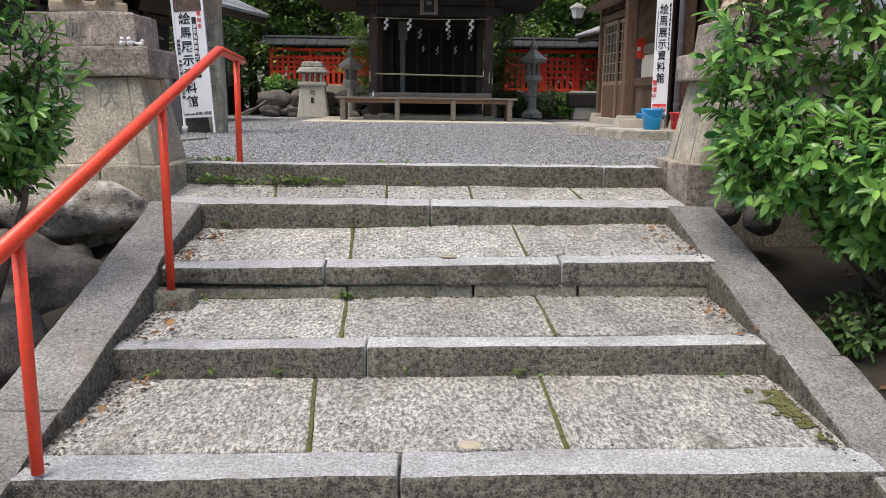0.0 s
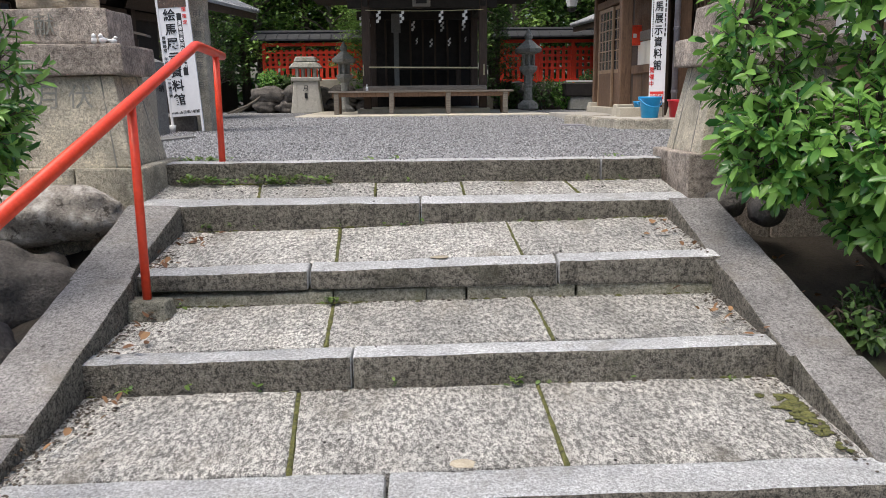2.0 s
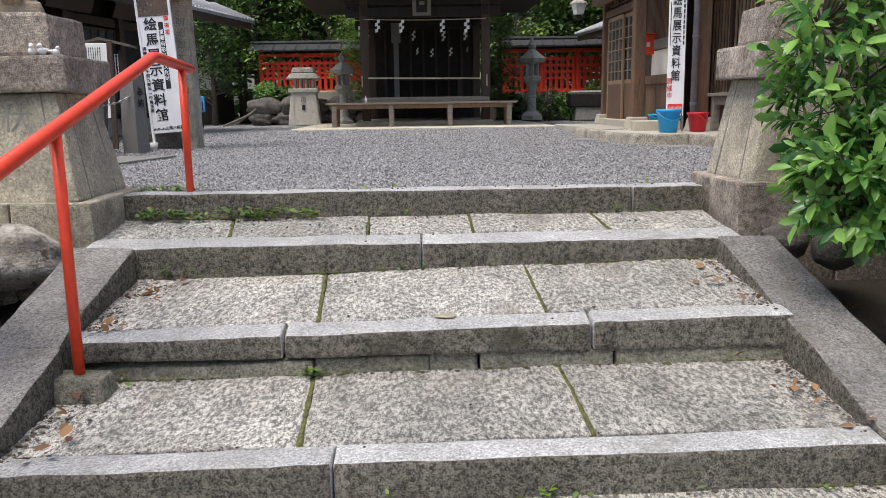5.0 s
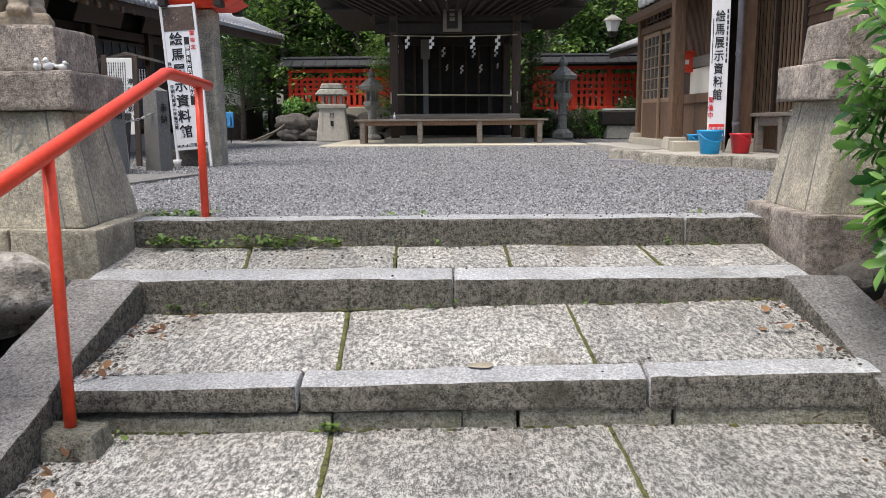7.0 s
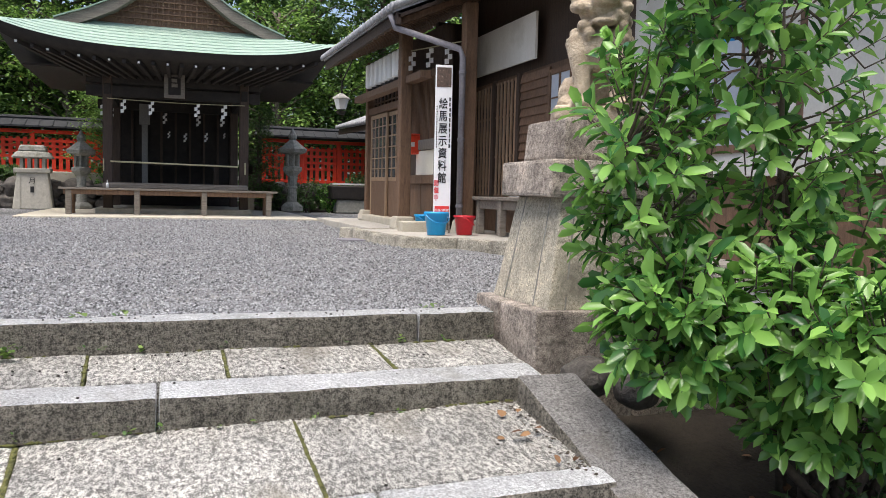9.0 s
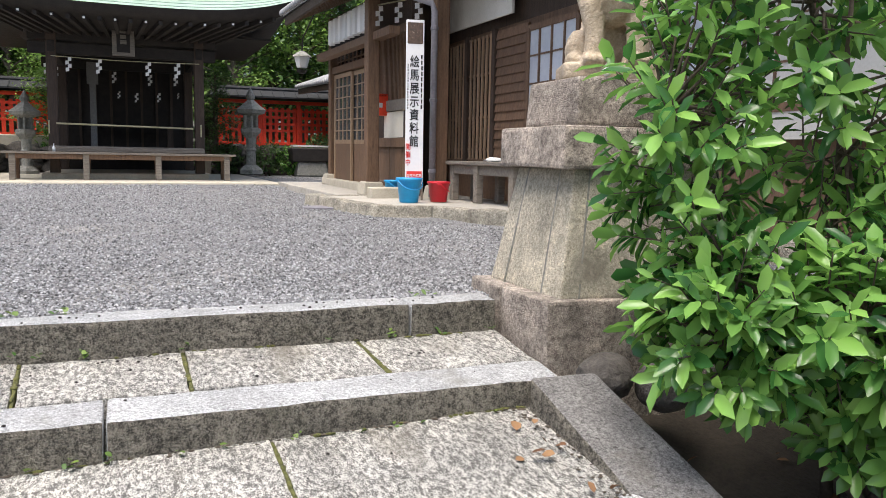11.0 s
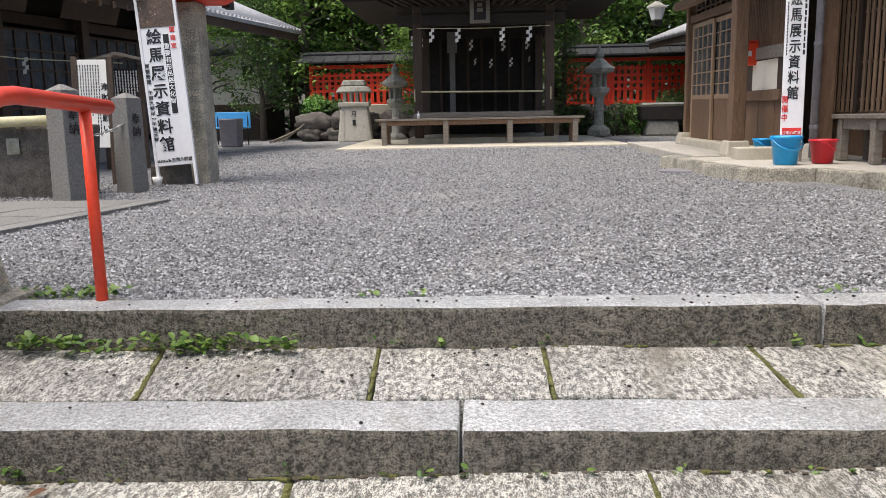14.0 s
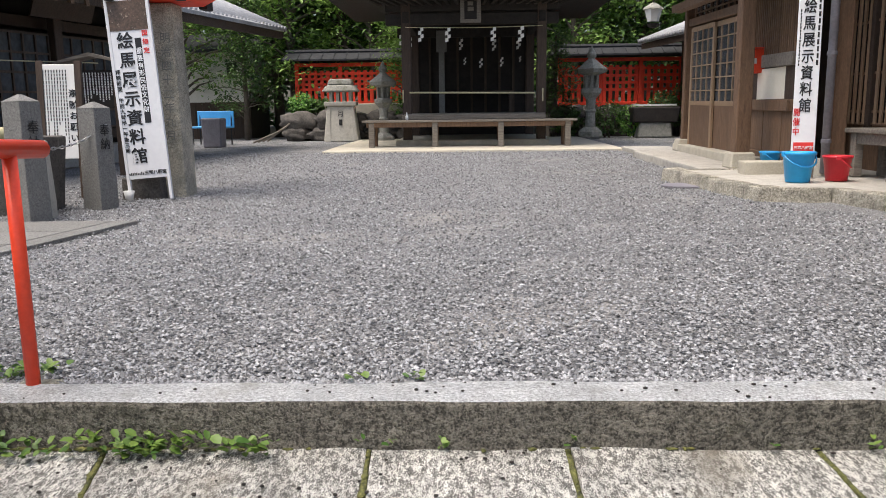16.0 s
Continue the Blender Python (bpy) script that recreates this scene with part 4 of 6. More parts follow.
def pavilion():
    t = thing("pavilion", (PX, 14, 0), "open dark timber worship pavilion with a verdigris copper roof", "pavilion")
    o = Vector((PX, 14, 0))
    bm = B()
    xs = [PX - 2.87 + 5.74 * i / 48 for i in range(49)]
    ys = [11.2 + 1.15 * i / 10 for i in range(11)]
    for rows in (ys, [12.352, 12.5, 13, 14, 15, 15.848], [28.2 - y for y in ys[::-1]]):
        g = [[bm.verts.new(Vector((x, y, roof_z(x, y))) - o) for x in xs] for y in rows]
        for r, q in zip(g, g[1:]):
            for k in range(len(xs) - 1):
                bm.faces.new((r[k], r[k + 1], q[k + 1], q[k]))
    roof = part("roof", bm, COPPER, t, "pale green copper roof", True)
    # raised seams of the copper sheets
    for i in range(7):
        y = 11.3 + 0.15 * i
        bm = B()
        tube(bm, [Vector((x, y, roof_z(x, y) + 0.004)) - o for x in xs[2:-2] if roof_side(x - PX) > 2.93 + 0.6 * (y - 11.2) / 1.15], 0.008, 5)
        part("seam", bm, COPPER, roof)
    # near-black eave, rafters and beams hold the shade under the roof in colour
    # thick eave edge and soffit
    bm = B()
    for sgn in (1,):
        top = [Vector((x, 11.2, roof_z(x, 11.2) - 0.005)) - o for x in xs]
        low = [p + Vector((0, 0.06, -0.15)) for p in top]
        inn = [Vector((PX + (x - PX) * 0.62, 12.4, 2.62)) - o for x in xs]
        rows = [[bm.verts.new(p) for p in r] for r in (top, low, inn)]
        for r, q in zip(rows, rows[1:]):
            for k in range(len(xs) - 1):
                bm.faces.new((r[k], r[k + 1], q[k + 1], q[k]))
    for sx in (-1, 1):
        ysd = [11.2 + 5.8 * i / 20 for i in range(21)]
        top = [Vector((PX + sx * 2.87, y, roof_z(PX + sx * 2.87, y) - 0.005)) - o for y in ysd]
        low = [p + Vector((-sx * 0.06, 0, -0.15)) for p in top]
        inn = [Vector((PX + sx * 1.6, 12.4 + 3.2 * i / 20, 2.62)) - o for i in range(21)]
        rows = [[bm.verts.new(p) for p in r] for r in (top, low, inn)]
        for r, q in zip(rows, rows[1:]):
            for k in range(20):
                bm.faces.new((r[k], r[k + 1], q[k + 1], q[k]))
    part("eave", bm, BLACKWOOD, t, "timber eave and soffit, shade in the colour", True)
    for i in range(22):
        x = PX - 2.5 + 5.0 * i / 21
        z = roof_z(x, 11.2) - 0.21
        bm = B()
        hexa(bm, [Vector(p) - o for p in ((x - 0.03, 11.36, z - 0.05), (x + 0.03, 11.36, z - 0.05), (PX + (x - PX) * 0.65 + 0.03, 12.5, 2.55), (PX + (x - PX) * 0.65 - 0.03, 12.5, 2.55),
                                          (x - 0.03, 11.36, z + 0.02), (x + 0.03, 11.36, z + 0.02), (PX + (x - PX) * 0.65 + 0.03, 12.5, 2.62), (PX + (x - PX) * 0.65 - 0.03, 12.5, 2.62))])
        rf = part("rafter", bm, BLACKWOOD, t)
        if i % 2 == 0:
            bm = B()
            box(bm, x - 0.018 - o.x, x + 0.018 - o.x, 11.35 - o.y, 11.357 - o.y, z - 0.035, z + 0.0)
            part("rafter_tip", bm, PAPER, rf, "white painted rafter tip")
    # gable: bargeboards, lattice
    for sx in (-1, 1):
        bm = B()
        rows = []
        for i in range(15):
            s = 0.0 + 2.02 * i / 14
            z = roof_side(s) + 0.02
            rows.append([bm.verts.new(Vector((PX + sx * s, y, z + dz)) - o) for y, dz in ((12.08, 0.05), (12.45, 0.05), (12.45, -0.16), (12.08, -0.16))])
        for r, q in zip(rows, rows[1:]):
            for k in range(4):
                bm.faces.new((r[k], r[(k + 1) % 4], q[(k + 1) % 4], q[k]))
        bm.faces.new(rows[0])
        bm.faces.new(rows[-1][::-1])
        bb = part("bargeboard", bm, GREYWOOD, t, "weathered curved bargeboard")
        bm = B()
        rows = [[bm.verts.new(Vector((PX + sx * 2.02 * i / 14, y, roof_side(2.02 * i / 14) + dz)) - o) for y, dz in ((12.04, 0.075), (12.6, 0.075), (12.6, 0.10), (12.04, 0.10))] for i in range(15)]
        for r, q in zip(rows, rows[1:]):
            for k in range(4):
                bm.faces.new((r[k], r[(k + 1) % 4], q[(k + 1) % 4], q[k]))
        part("gable_edge", bm, COPPER, bb, "green copper verge")
    bm = B()
    vs = [bm.verts.new(Vector(p) - o) for p in ((PX - 1.75, 12.36, 3.3), (PX + 1.75, 12.36, 3.3), (PX + 1.0, 12.36, 3.82), (PX, 12.36, 4.7), (PX - 1.0, 12.36, 3.82))]
    bm.faces.new(vs)
    part("gable_wall", bm, BROWNWOOD, t, "brown lattice gable")
    for i in range(21):
        x = PX - 1.0 + 0.1 * i
        h = roof_side(x - PX) - 0.14
        if h > 3.62:
            bm = B()
            box(bm, x - 0.012 - o.x, x + 0.012 - o.x, 12.32 - o.y, 12.355 - o.y, 3.58, h)
            part("gable_slat", bm, BROWNWOOD, t)
    for i in range(6):
        z = 3.65 + 0.11 * i
        w = max(0.1, 1.2 - (z - 3.6) * 1.2)
        bm = B()
        box(bm, -w, w, 12.31 - o.y, 12.34 - o.y, z - 0.01, z + 0.01)
        part("gable_slat", bm, BROWNWOOD, t)
    bm = B()
    tube(bm, [(0, 12.0 - o.y, 4.82), (0, 16.2 - o.y, 4.82)], 0.11, 10)
    part("ridge", bm, COPPER, t)
    # posts, beams, floor
    for x in (-0.88, 1.60):
        for y in (12.6, 15.2):
            bm = B()
            box(bm, x - 0.085 - o.x, x + 0.085 - o.x, y - 0.085 - o.y, y + 0.085 - o.y, 0.1, 2.62, 0.012)
            part("post", bm, DARKWOOD, t)
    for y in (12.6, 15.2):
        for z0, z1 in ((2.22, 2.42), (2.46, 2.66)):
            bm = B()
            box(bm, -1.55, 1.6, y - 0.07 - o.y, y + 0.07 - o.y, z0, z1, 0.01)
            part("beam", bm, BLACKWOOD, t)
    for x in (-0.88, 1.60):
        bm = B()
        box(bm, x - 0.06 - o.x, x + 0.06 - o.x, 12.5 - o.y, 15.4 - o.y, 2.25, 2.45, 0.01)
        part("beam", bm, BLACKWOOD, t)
    # ceiling board and back wall near-black: interior shade put into the colour
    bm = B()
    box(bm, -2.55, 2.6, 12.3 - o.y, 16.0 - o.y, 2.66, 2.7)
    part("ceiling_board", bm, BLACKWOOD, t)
    bm = B()
    box(bm, -1.24, 1.36, 12.45 - o.y, 15.4 - o.y, 0.50, 0.62, 0.01)
    part("floor_deck", bm, GREYWOOD, t, "weathered timber deck")
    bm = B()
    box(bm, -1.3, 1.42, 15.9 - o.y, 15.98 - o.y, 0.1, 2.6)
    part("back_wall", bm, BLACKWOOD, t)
    for i in range(9):
        bm = B()
        x = -1.2 + 2.5 * i / 8
        box(bm, x - 0.025, x + 0.025, 15.84 - o.y, 15.9 - o.y, 0.6, 2.3)
        part("lattice_bar", bm, DARKWOOD, t)
    bm = B()
    tube(bm, [(-0.83 - o.x, 12.5 - o.y, 1.01), (1.48 - o.x, 12.5 - o.y, 0.98)], 0.016, 8)
    part("bar", bm, BAMBOO, t, "bamboo barrier pole", True)
    for x in (-0.95, 1.62):
        bm = B()
        box(bm, x - 0.012 - o.x, x + 0.012 - o.x, 12.49 - o.y, 12.515 - o.y, 0.83, 1.06)
        part("bracket", bm, BAMBOO, t)


pavilion()


def shide(x, y, z, s):
    """A folded paper streamer."""
    t = thing("paper_streamer", (x, y, z), "white folded paper streamer hanging from the rope", "streamer", "paper streamers")
    bm = B()
    for k in range(4):
        x0 = (-1) ** k * 0.02
        hexa(bm, [(x0 - 0.028, -0.012 + 0.008 * (k % 2), -0.06 * (k + 1) - 0.012), (x0 + 0.028, -0.012 + 0.008 * (k % 2), -0.06 * (k + 1)), (x0 + 0.028, -0.009 + 0.008 * (k % 2), -0.06 * (k + 1)),
                  (x0 - 0.028, -0.009 + 0.008 * (k % 2), -0.06 * (k + 1) - 0.012), (x0 - 0.028, 0, -0.06 * k - 0.005), (x0 + 0.028, 0, -0.06 * k + 0.005), (x0 + 0.028, 0.003, -0.06 * k + 0.005), (x0 - 0.028, 0.003, -0.06 * k - 0.005)])
    part("folds", bm, PAPER, t)
    t.scale = (s, s, s)


for x, y, z, s in ((-0.6, 12.46, 2.16, 1.0), (-0.11, 12.46, 2.15, 1.0), (0.71, 12.46, 2.15, 1.0), (1.21, 12.46, 2.16, 1.1), (-0.98, 12.9, 2.14, 1.0), (-0.86, 13.2, 2.05, 0.9),
                   (0.12, 14.4, 2.12, 0.9), (0.8, 14.4, 2.1, 0.9), (1.3, 14.4, 2.12, 0.9), (0.2, 15.3, 1.8, 0.6), (0.55, 15.3, 1.78, 0.8), (1.0, 15.3, 1.8, 0.8), (1.4, 15.3, 1.82, 0.5)):
    shide(x, y, z, s)
bm = B()
tube(bm, [(-0.88 + 2.48 * i / 10, 12.48, 2.17 - 0.02 * math.sin(math.pi * i / 10)) for i in range(11)], 0.008, 6)
tagged(finish("straw_rope", bm, BAMBOO, smooth=True), "thin straw rope strung between the pavilion posts", "rope")


def plaque():
    t = thing("plaque", (0.3, 12.2, 2.2), "carved wooden name plaque under the pavilion eave", "plaque", tilt=-10)
    bm = B()
    box(bm, -0.185, 0.185, -0.03, 0.0, 0.0, 0.46, 0.01)
    part("frame", bm, GREYWOOD, t)
    bm = B()
    box(bm, -0.11, 0.11, -0.034, -0.03, 0.06, 0.40)
    p = part("panel", bm, BLACKWOOD, t)
    bars(1, -0.07, 0.07, 0.09, 0.37, -0.035, 3, GREYWOOD, p, 3, 0.9, "raised_writing")


plaque()


def platform_bench():
    t = thing("low_platform", (PX, 12.3, 0), "weathered timber platform bench before the pavilion", "bench")
    for i in range(6):
        bm = B()
        box(bm, -1.95, 1.88, -0.36 + 0.115 * i, -0.25 + 0.115 * i, 0.475, 0.515, 0.006)
        part("board", bm, GREYWOOD, t)
    bm = B()
    box(bm, -1.88, 1.8, -0.32, -0.27, 0.39, 0.474, 0.006)
    part("apron", bm, BROWNWOOD, t)
    for x in (-1.79, -0.65, 0.53, 1.72):
        for y in (-0.28, 0.26):
            bm = B()
            box(bm, x - 0.05, x + 0.05, y - 0.05, y + 0.05, 0.03, 0.475, 0.008)
            part("leg", bm, GREYWOOD if y < 0 else BROWNWOOD, t)
    bm = B()
    box(bm, -1.26, 1.36, 0.02, 0.12, 0.515, 0.60, 0.01)
    part("step_beam", bm, GREYWOOD, t)


platform_bench()
bm = B()
box(bm, -2.25, 2.85, 11.1, 16.6, -0.05, 0.03, 0.01, cuts=2, rough=0.01)
tagged(finish("plinth", bm, PLINTH), "pale worn cement plinth under the pavilion", "plinth", kind="structure")
bm = B()
box(bm, -1.1, 1.75, 12.5, 15.5, 0.0, 0.14, 0.02)
tagged(finish("foundation", bm, PLINTH), "low cement foundation beneath the deck", "foundation", kind="structure")
t = thing("bottle", (-0.86, 12.15, 0.515), "small white spray bottle on the timber platform", "bottle")
bm = B()
lathe(bm, [(0.025, 0), (0.027, 0.07), (0.01, 0.09)], 12)
part("body", bm, PORCELAIN, t, smooth=True)
bm = B()
lathe(bm, [(0.009, 0.09), (0.009, 0.13), (0.004, 0.14)], 8)
part("cap", bm, SIGNWHITE, t)
t = thing("white_banner", (-0.3, 15.0, 0.6), "tall narrow white paper banner inside the pavilion", "banner")
bm = B()
box(bm, -0.06, 0.06, -0.01, 0.01, 0.0, 1.62)
part("cloth", bm, POST, t)
bm = B()
box(bm, -0.11, 0.11, -0.02, 0.0, 1.3, 1.75, 0.01)
part("upper_panel", bm, POST, t)
t = thing("altar_table", (0.45, 15.3, 0.62), "dark altar table inside the pavilion", "table")
bm = B()
box(bm, -0.8, 0.8, -0.2, 0.2, 0.42, 0.47, 0.01)
part("tabletop", bm, DARKWOOD, t)
for x in (-0.75, 0.75):
    bm = B()
    box(bm, x - 0.04, x + 0.04, -0.16, 0.16, 0, 0.42)
    part("leg", bm, DARKWOOD, t)


# ---- red fences ----
def red_fence(x0, x1, y, z0, z1, label):
    t = thing("red_fence", ((x0 + x1) / 2, y, 0), label, "fence", "red shrine fences")
    w = (x1 - x0) / 2
    n = round((x1 - x0) / 0.155)
    bm = B()
    box(bm, -0.045, 0.045, -0.02, 0.02, z0 - 0.02, z1 - 0.16, 0.004)
    me = None
    for i in range(n + 1):
        x = -w + 2 * w * i / n
        if me is None:
            sl = part("slat", bm, FENCERED, t)
            me = sl.data
        else:
            sl = new("slat", me)
            sl.parent = t
        sl.matrix_basis = offset(t, x, 0, 0)
    for k in range(4):
        z = z0 + 0.34 + (z1 - z0 - 0.58) * (k / 3)
        bm = B()
        box(bm, -w, w, -0.035, -0.022, z - 0.032, z + 0.032)
        part("rail", bm, FENCERED, t)
    for z, h in ((z0, 0.04), (z1 - 0.02, 0.045)):
        bm = B()
        box(bm, -w - 0.05, w + 0.05, -0.05, 0.05, z - h, z + h, 0.006)
        part("beam", bm, FENCERED, t)
    for x in (-w, -w / 3, w / 3, w):
        bm = B()
        box(bm, x - 0.05, x + 0.05, -0.055, 0.055, z0 - 0.1, z1 + 0.02, 0.006)
        part("post", bm, FENCERED, t)
    bm = B()
    for sy in (-1, 1):
        hexa(bm, [(-w - 0.3, sy * 0.42, z1 + 0.06), (w + 0.3, sy * 0.42, z1 + 0.06), (w + 0.2, 0, z1 + 0.24), (-w - 0.2, 0, z1 + 0.24),
                  (-w - 0.3, sy * 0.42, z1 + 0.1), (w + 0.3, sy * 0.42, z1 + 0.1), (w + 0.2, 0, z1 + 0.29), (-w - 0.2, 0, z1 + 0.29)])
    for i in range(int(w * 2 / 0.3)):
        x = -w + 0.3 * i + 0.1
        tube(bm, [(x, -0.43, z1 + 0.105), (x, 0, z1 + 0.295)], 0.014, 6)
    tube(bm, [(-w - 0.25, 0, z1 + 0.31), (w + 0.25, 0, z1 + 0.31)], 0.055, 8)
    part("fence_roof", bm, BLACKTILE, t, "black tiled coping roof")


red_fence(-4.06, -0.75, 18.0, 0.89, 1.86, "vermilion lattice fence with a black tiled coping on a stone wall")
red_fence(2.6, 5.62, 18.0, 0.8, 1.9, "vermilion lattice fence with a black tiled coping behind shrubs")


def stone_wall(x0, x1, y, h, seed):
    t = thing("stone_wall", ((x0 + x1) / 2, y, 0), "dry-laid wall of big grey stones under the red fence", "wall", kind="structure")
    r = random.Random(seed)
    w = (x1 - x0) / 2
    z = 0.0
    row = 0
    while z < h - 0.05:
        hh = r.uniform(0.27, 0.4)
        x = -w
        while x < w:
            ww = r.uniform(0.4, 0.8)
            bm = B()
            blob(bm, (x + ww / 2, r.uniform(-0.03, 0.03), z + hh / 2), (ww * 0.56, 0.2, hh * 0.62), 3, 0.5, r.random() * 50, 1.9)
            part("stone", bm, DARKROCK, t, smooth=True)
            x += ww * 0.94
        z += hh * 0.92
    bm = B()
    box(bm, -w, w, 0.1, 1.9, -0.05, h - 0.08)
    part("fill", bm, SOIL, t)


stone_wall(-4.05, -0.9, 16.4, 0.62, 3)
bm = B()
box(bm, -3.2, -0.9, 16.9, 17.9, 0.6, 0.86, 0.02)
tagged(finish("retaining_ledge", bm, PLINTH), "pale plastered ledge below the fence", "ledge", kind="structure")
stone_wall(2.3, 6.0, 17.4, 0.62, 5)


# ---- stone lanterns ----
def stone_lantern(x, y, z, s, label):
    t = thing("stone_lantern", (x, y, z), label, "lantern", "stone lanterns")
    for nm, prof, seg in (("base", [(0.27, 0), (0.27, 0.1), (0.2, 0.16), (0.14, 0.2)], 6), ("shaft", [(0.115, 0.18), (0.1, 0.5), (0.125, 0.54), (0.1, 0.58), (0.11, 0.82)], 14),
                          ("platform", [(0.12, 0.8), (0.23, 0.92), (0.24, 1.0), (0.17, 1.03)], 6), ("cap", [(0.12, 1.28), (0.33, 1.34), (0.36, 1.42), (0.24, 1.5), (0.12, 1.6), (0.07, 1.64)], 6),
                          ("finial", [(0.06, 1.62), (0.1, 1.68), (0.1, 1.74), (0.05, 1.82), (0.01, 1.9)], 12)):
        bm = B()
        lathe(bm, prof, seg, turn=0.5)
        part(nm, bm, LANTERN, t)
    bm = B()
    for k in range(6):
        a = 0.5 + k * math.pi / 3
        tube(bm, [(0.14 * math.cos(a), 0.14 * math.sin(a), 1.02), (0.14 * math.cos(a), 0.14 * math.sin(a), 1.3)], 0.035, 6)
    box(bm, -0.12, 0.12, -0.005, 0.005, 1.03, 1.29)
    part("fire_box", bm, LANTERN, t)
    t.scale = (s, s, s)


stone_lantern(-1.63, 15.6, 0.0, 0.93, "weathered stone lantern beside the pavilion")
stone_lantern(3.06, 16.0, 0.05, 1.06, "tall weathered stone lantern before the red fence")


def tablet_lantern():
    t = thing("tablet_lantern", (-2.64, 16.0, 0), "pale granite lantern on a tapered inscribed pedestal", "lantern")
    bm = B()
    frustum(bm, 0.80, 0.4, 0.62, 0.32, 0, 0.80, 0.015)
    body = part("pedestal", bm, TABLET, t)
    for x in (-0.33, 0.33):
        bm = B()
        hexa(bm, [(x - 0.03, -0.215, 0.0), (x + 0.06 * (x < 0) + 0.03, -0.215, 0.0), (x + 0.03, -0.18, 0.0), (x - 0.03, -0.18, 0.0), (x * 0.82 - 0.03, -0.175, 0.8), (x * 0.82 + 0.03, -0.175, 0.8), (x * 0.82 + 0.03, -0.14, 0.8), (x * 0.82 - 0.03, -0.14, 0.8)])
        part("side_strip", bm, TABLET, body)
    lettering("月", 0.15, at_xz(0, -0.187, 0.62), INK, body, "carved_character")
    bars(1, -0.06, 0.06, 0.14, 0.5, -0.2, 2, INK, body, 5, 0.7, "carved_writing")
    bm = B()
    frustum(bm, 0.72, 0.42, 0.74, 0.44, 0.8, 0.9, 0.015)
    part("sill", bm, TABLET, t)
    for x in (-0.22, -0.07, 0.07, 0.22):
        bm = B()
        box(bm, x - 0.035, x + 0.035, -0.12, 0.12, 0.9, 1.12, 0.006)
        part("mullion", bm, TABLET, t)
    bm = B()
    frustum(bm, 0.84, 0.5, 0.62, 0.36, 1.12, 1.27, 0.03)
    frustum(bm, 0.58, 0.33, 0.5, 0.26, 1.27, 1.41, 0.03)
    part("cap", bm, LANTERN, t, "weathered stone roof")


tablet_lantern()
for i, (x, y, z, w, h) in enumerate(((-3.75, 17.0, 0.62, 0.35, 0.25), (-3.3, 17.1, 0.62, 0.3, 0.2), (3.5, 16.6, 0.0, 0.5, 0.45), (4.2, 16.5, 0.0, 0.5, 0.4), (4.9, 16.8, 0.1, 0.4, 0.5), (2.6, 16.9, 0.0, 0.4, 0.4), (-1.1, 17.0, 0.2, 0.4, 0.5), (5.5, 17.0, 0.1, 0.5, 0.6))):
    shrub("garden_shrub", (x, y, z), "clipped dark green garden shrub by the red fence", [((0, 0, h), (w, 0.35, h))], 130, 60 + i, (0.06, 0.1), 0.4, LEAF_DARK if i % 3 else LEAF_BUSH, 5)
t = thing("stone_trough", (4.55, 16.2, 0.0), "dark stone water trough with a row of pale ladles", "trough")
bm = B()
frustum(bm, 1.0, 0.45, 1.1, 0.5, 0.35, 0.7, 0.03)
part("basin", bm, BLACKWOOD, t)
bm = B()
box(bm, -0.45, 0.5, -0.05, 0.05, 0.72, 0.76)
part("rack", bm, PAPER, t)
bm = B()
frustum(bm, 0.8, 0.4, 0.7, 0.36, 0.0, 0.35, 0.03)
part("foot", bm, LANTERN, t)


# ---- hall on the right ----
def walls_right():
    def wall(name, x0, x1, y0, y1, z0, z1, mat, label):
        bm = B()
        box(bm, x0, x1, y0, y1, z0, z1)
        return tagged(finish(name, bm, mat), label, "wall", kind="structure")
    wall("wall_porch", 3.42, 3.56, 6.2, 9.6, 0.1, 2.75, DARKWOOD, "dark timber wall of the porch")
    wall("wall_end", 3.42, 6.0, 9.6, 9.74, 0.1, 2.75, DARKWOOD, "dark timber end wall")
    wall("wall_return", 3.562, 4.2, 6.78, 6.88, 0.1, 2.9, DARKWOOD, "dark timber wall corner")
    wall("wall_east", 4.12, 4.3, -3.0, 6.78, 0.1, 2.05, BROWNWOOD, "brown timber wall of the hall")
    # dark colour stands in for the eave's shaded underside and beams
    wall("wall_east_upper", 4.12, 4.3, -3.0, 6.78, 2.05, 3.3, DARKWOOD, "upper hall wall, dark in place of the shaded eave")
    wall("wall_panel", 4.09, 4.118, 4.95, 6.7, 2.18, 2.72, PLASTER, "cream plaster panel above the lattice screen")
    wall("wall_white", 4.06, 4.118, -3.0, 2.9, 0.75, 2.6, PLASTER, "white plaster wall behind the shrub")


walls_right()


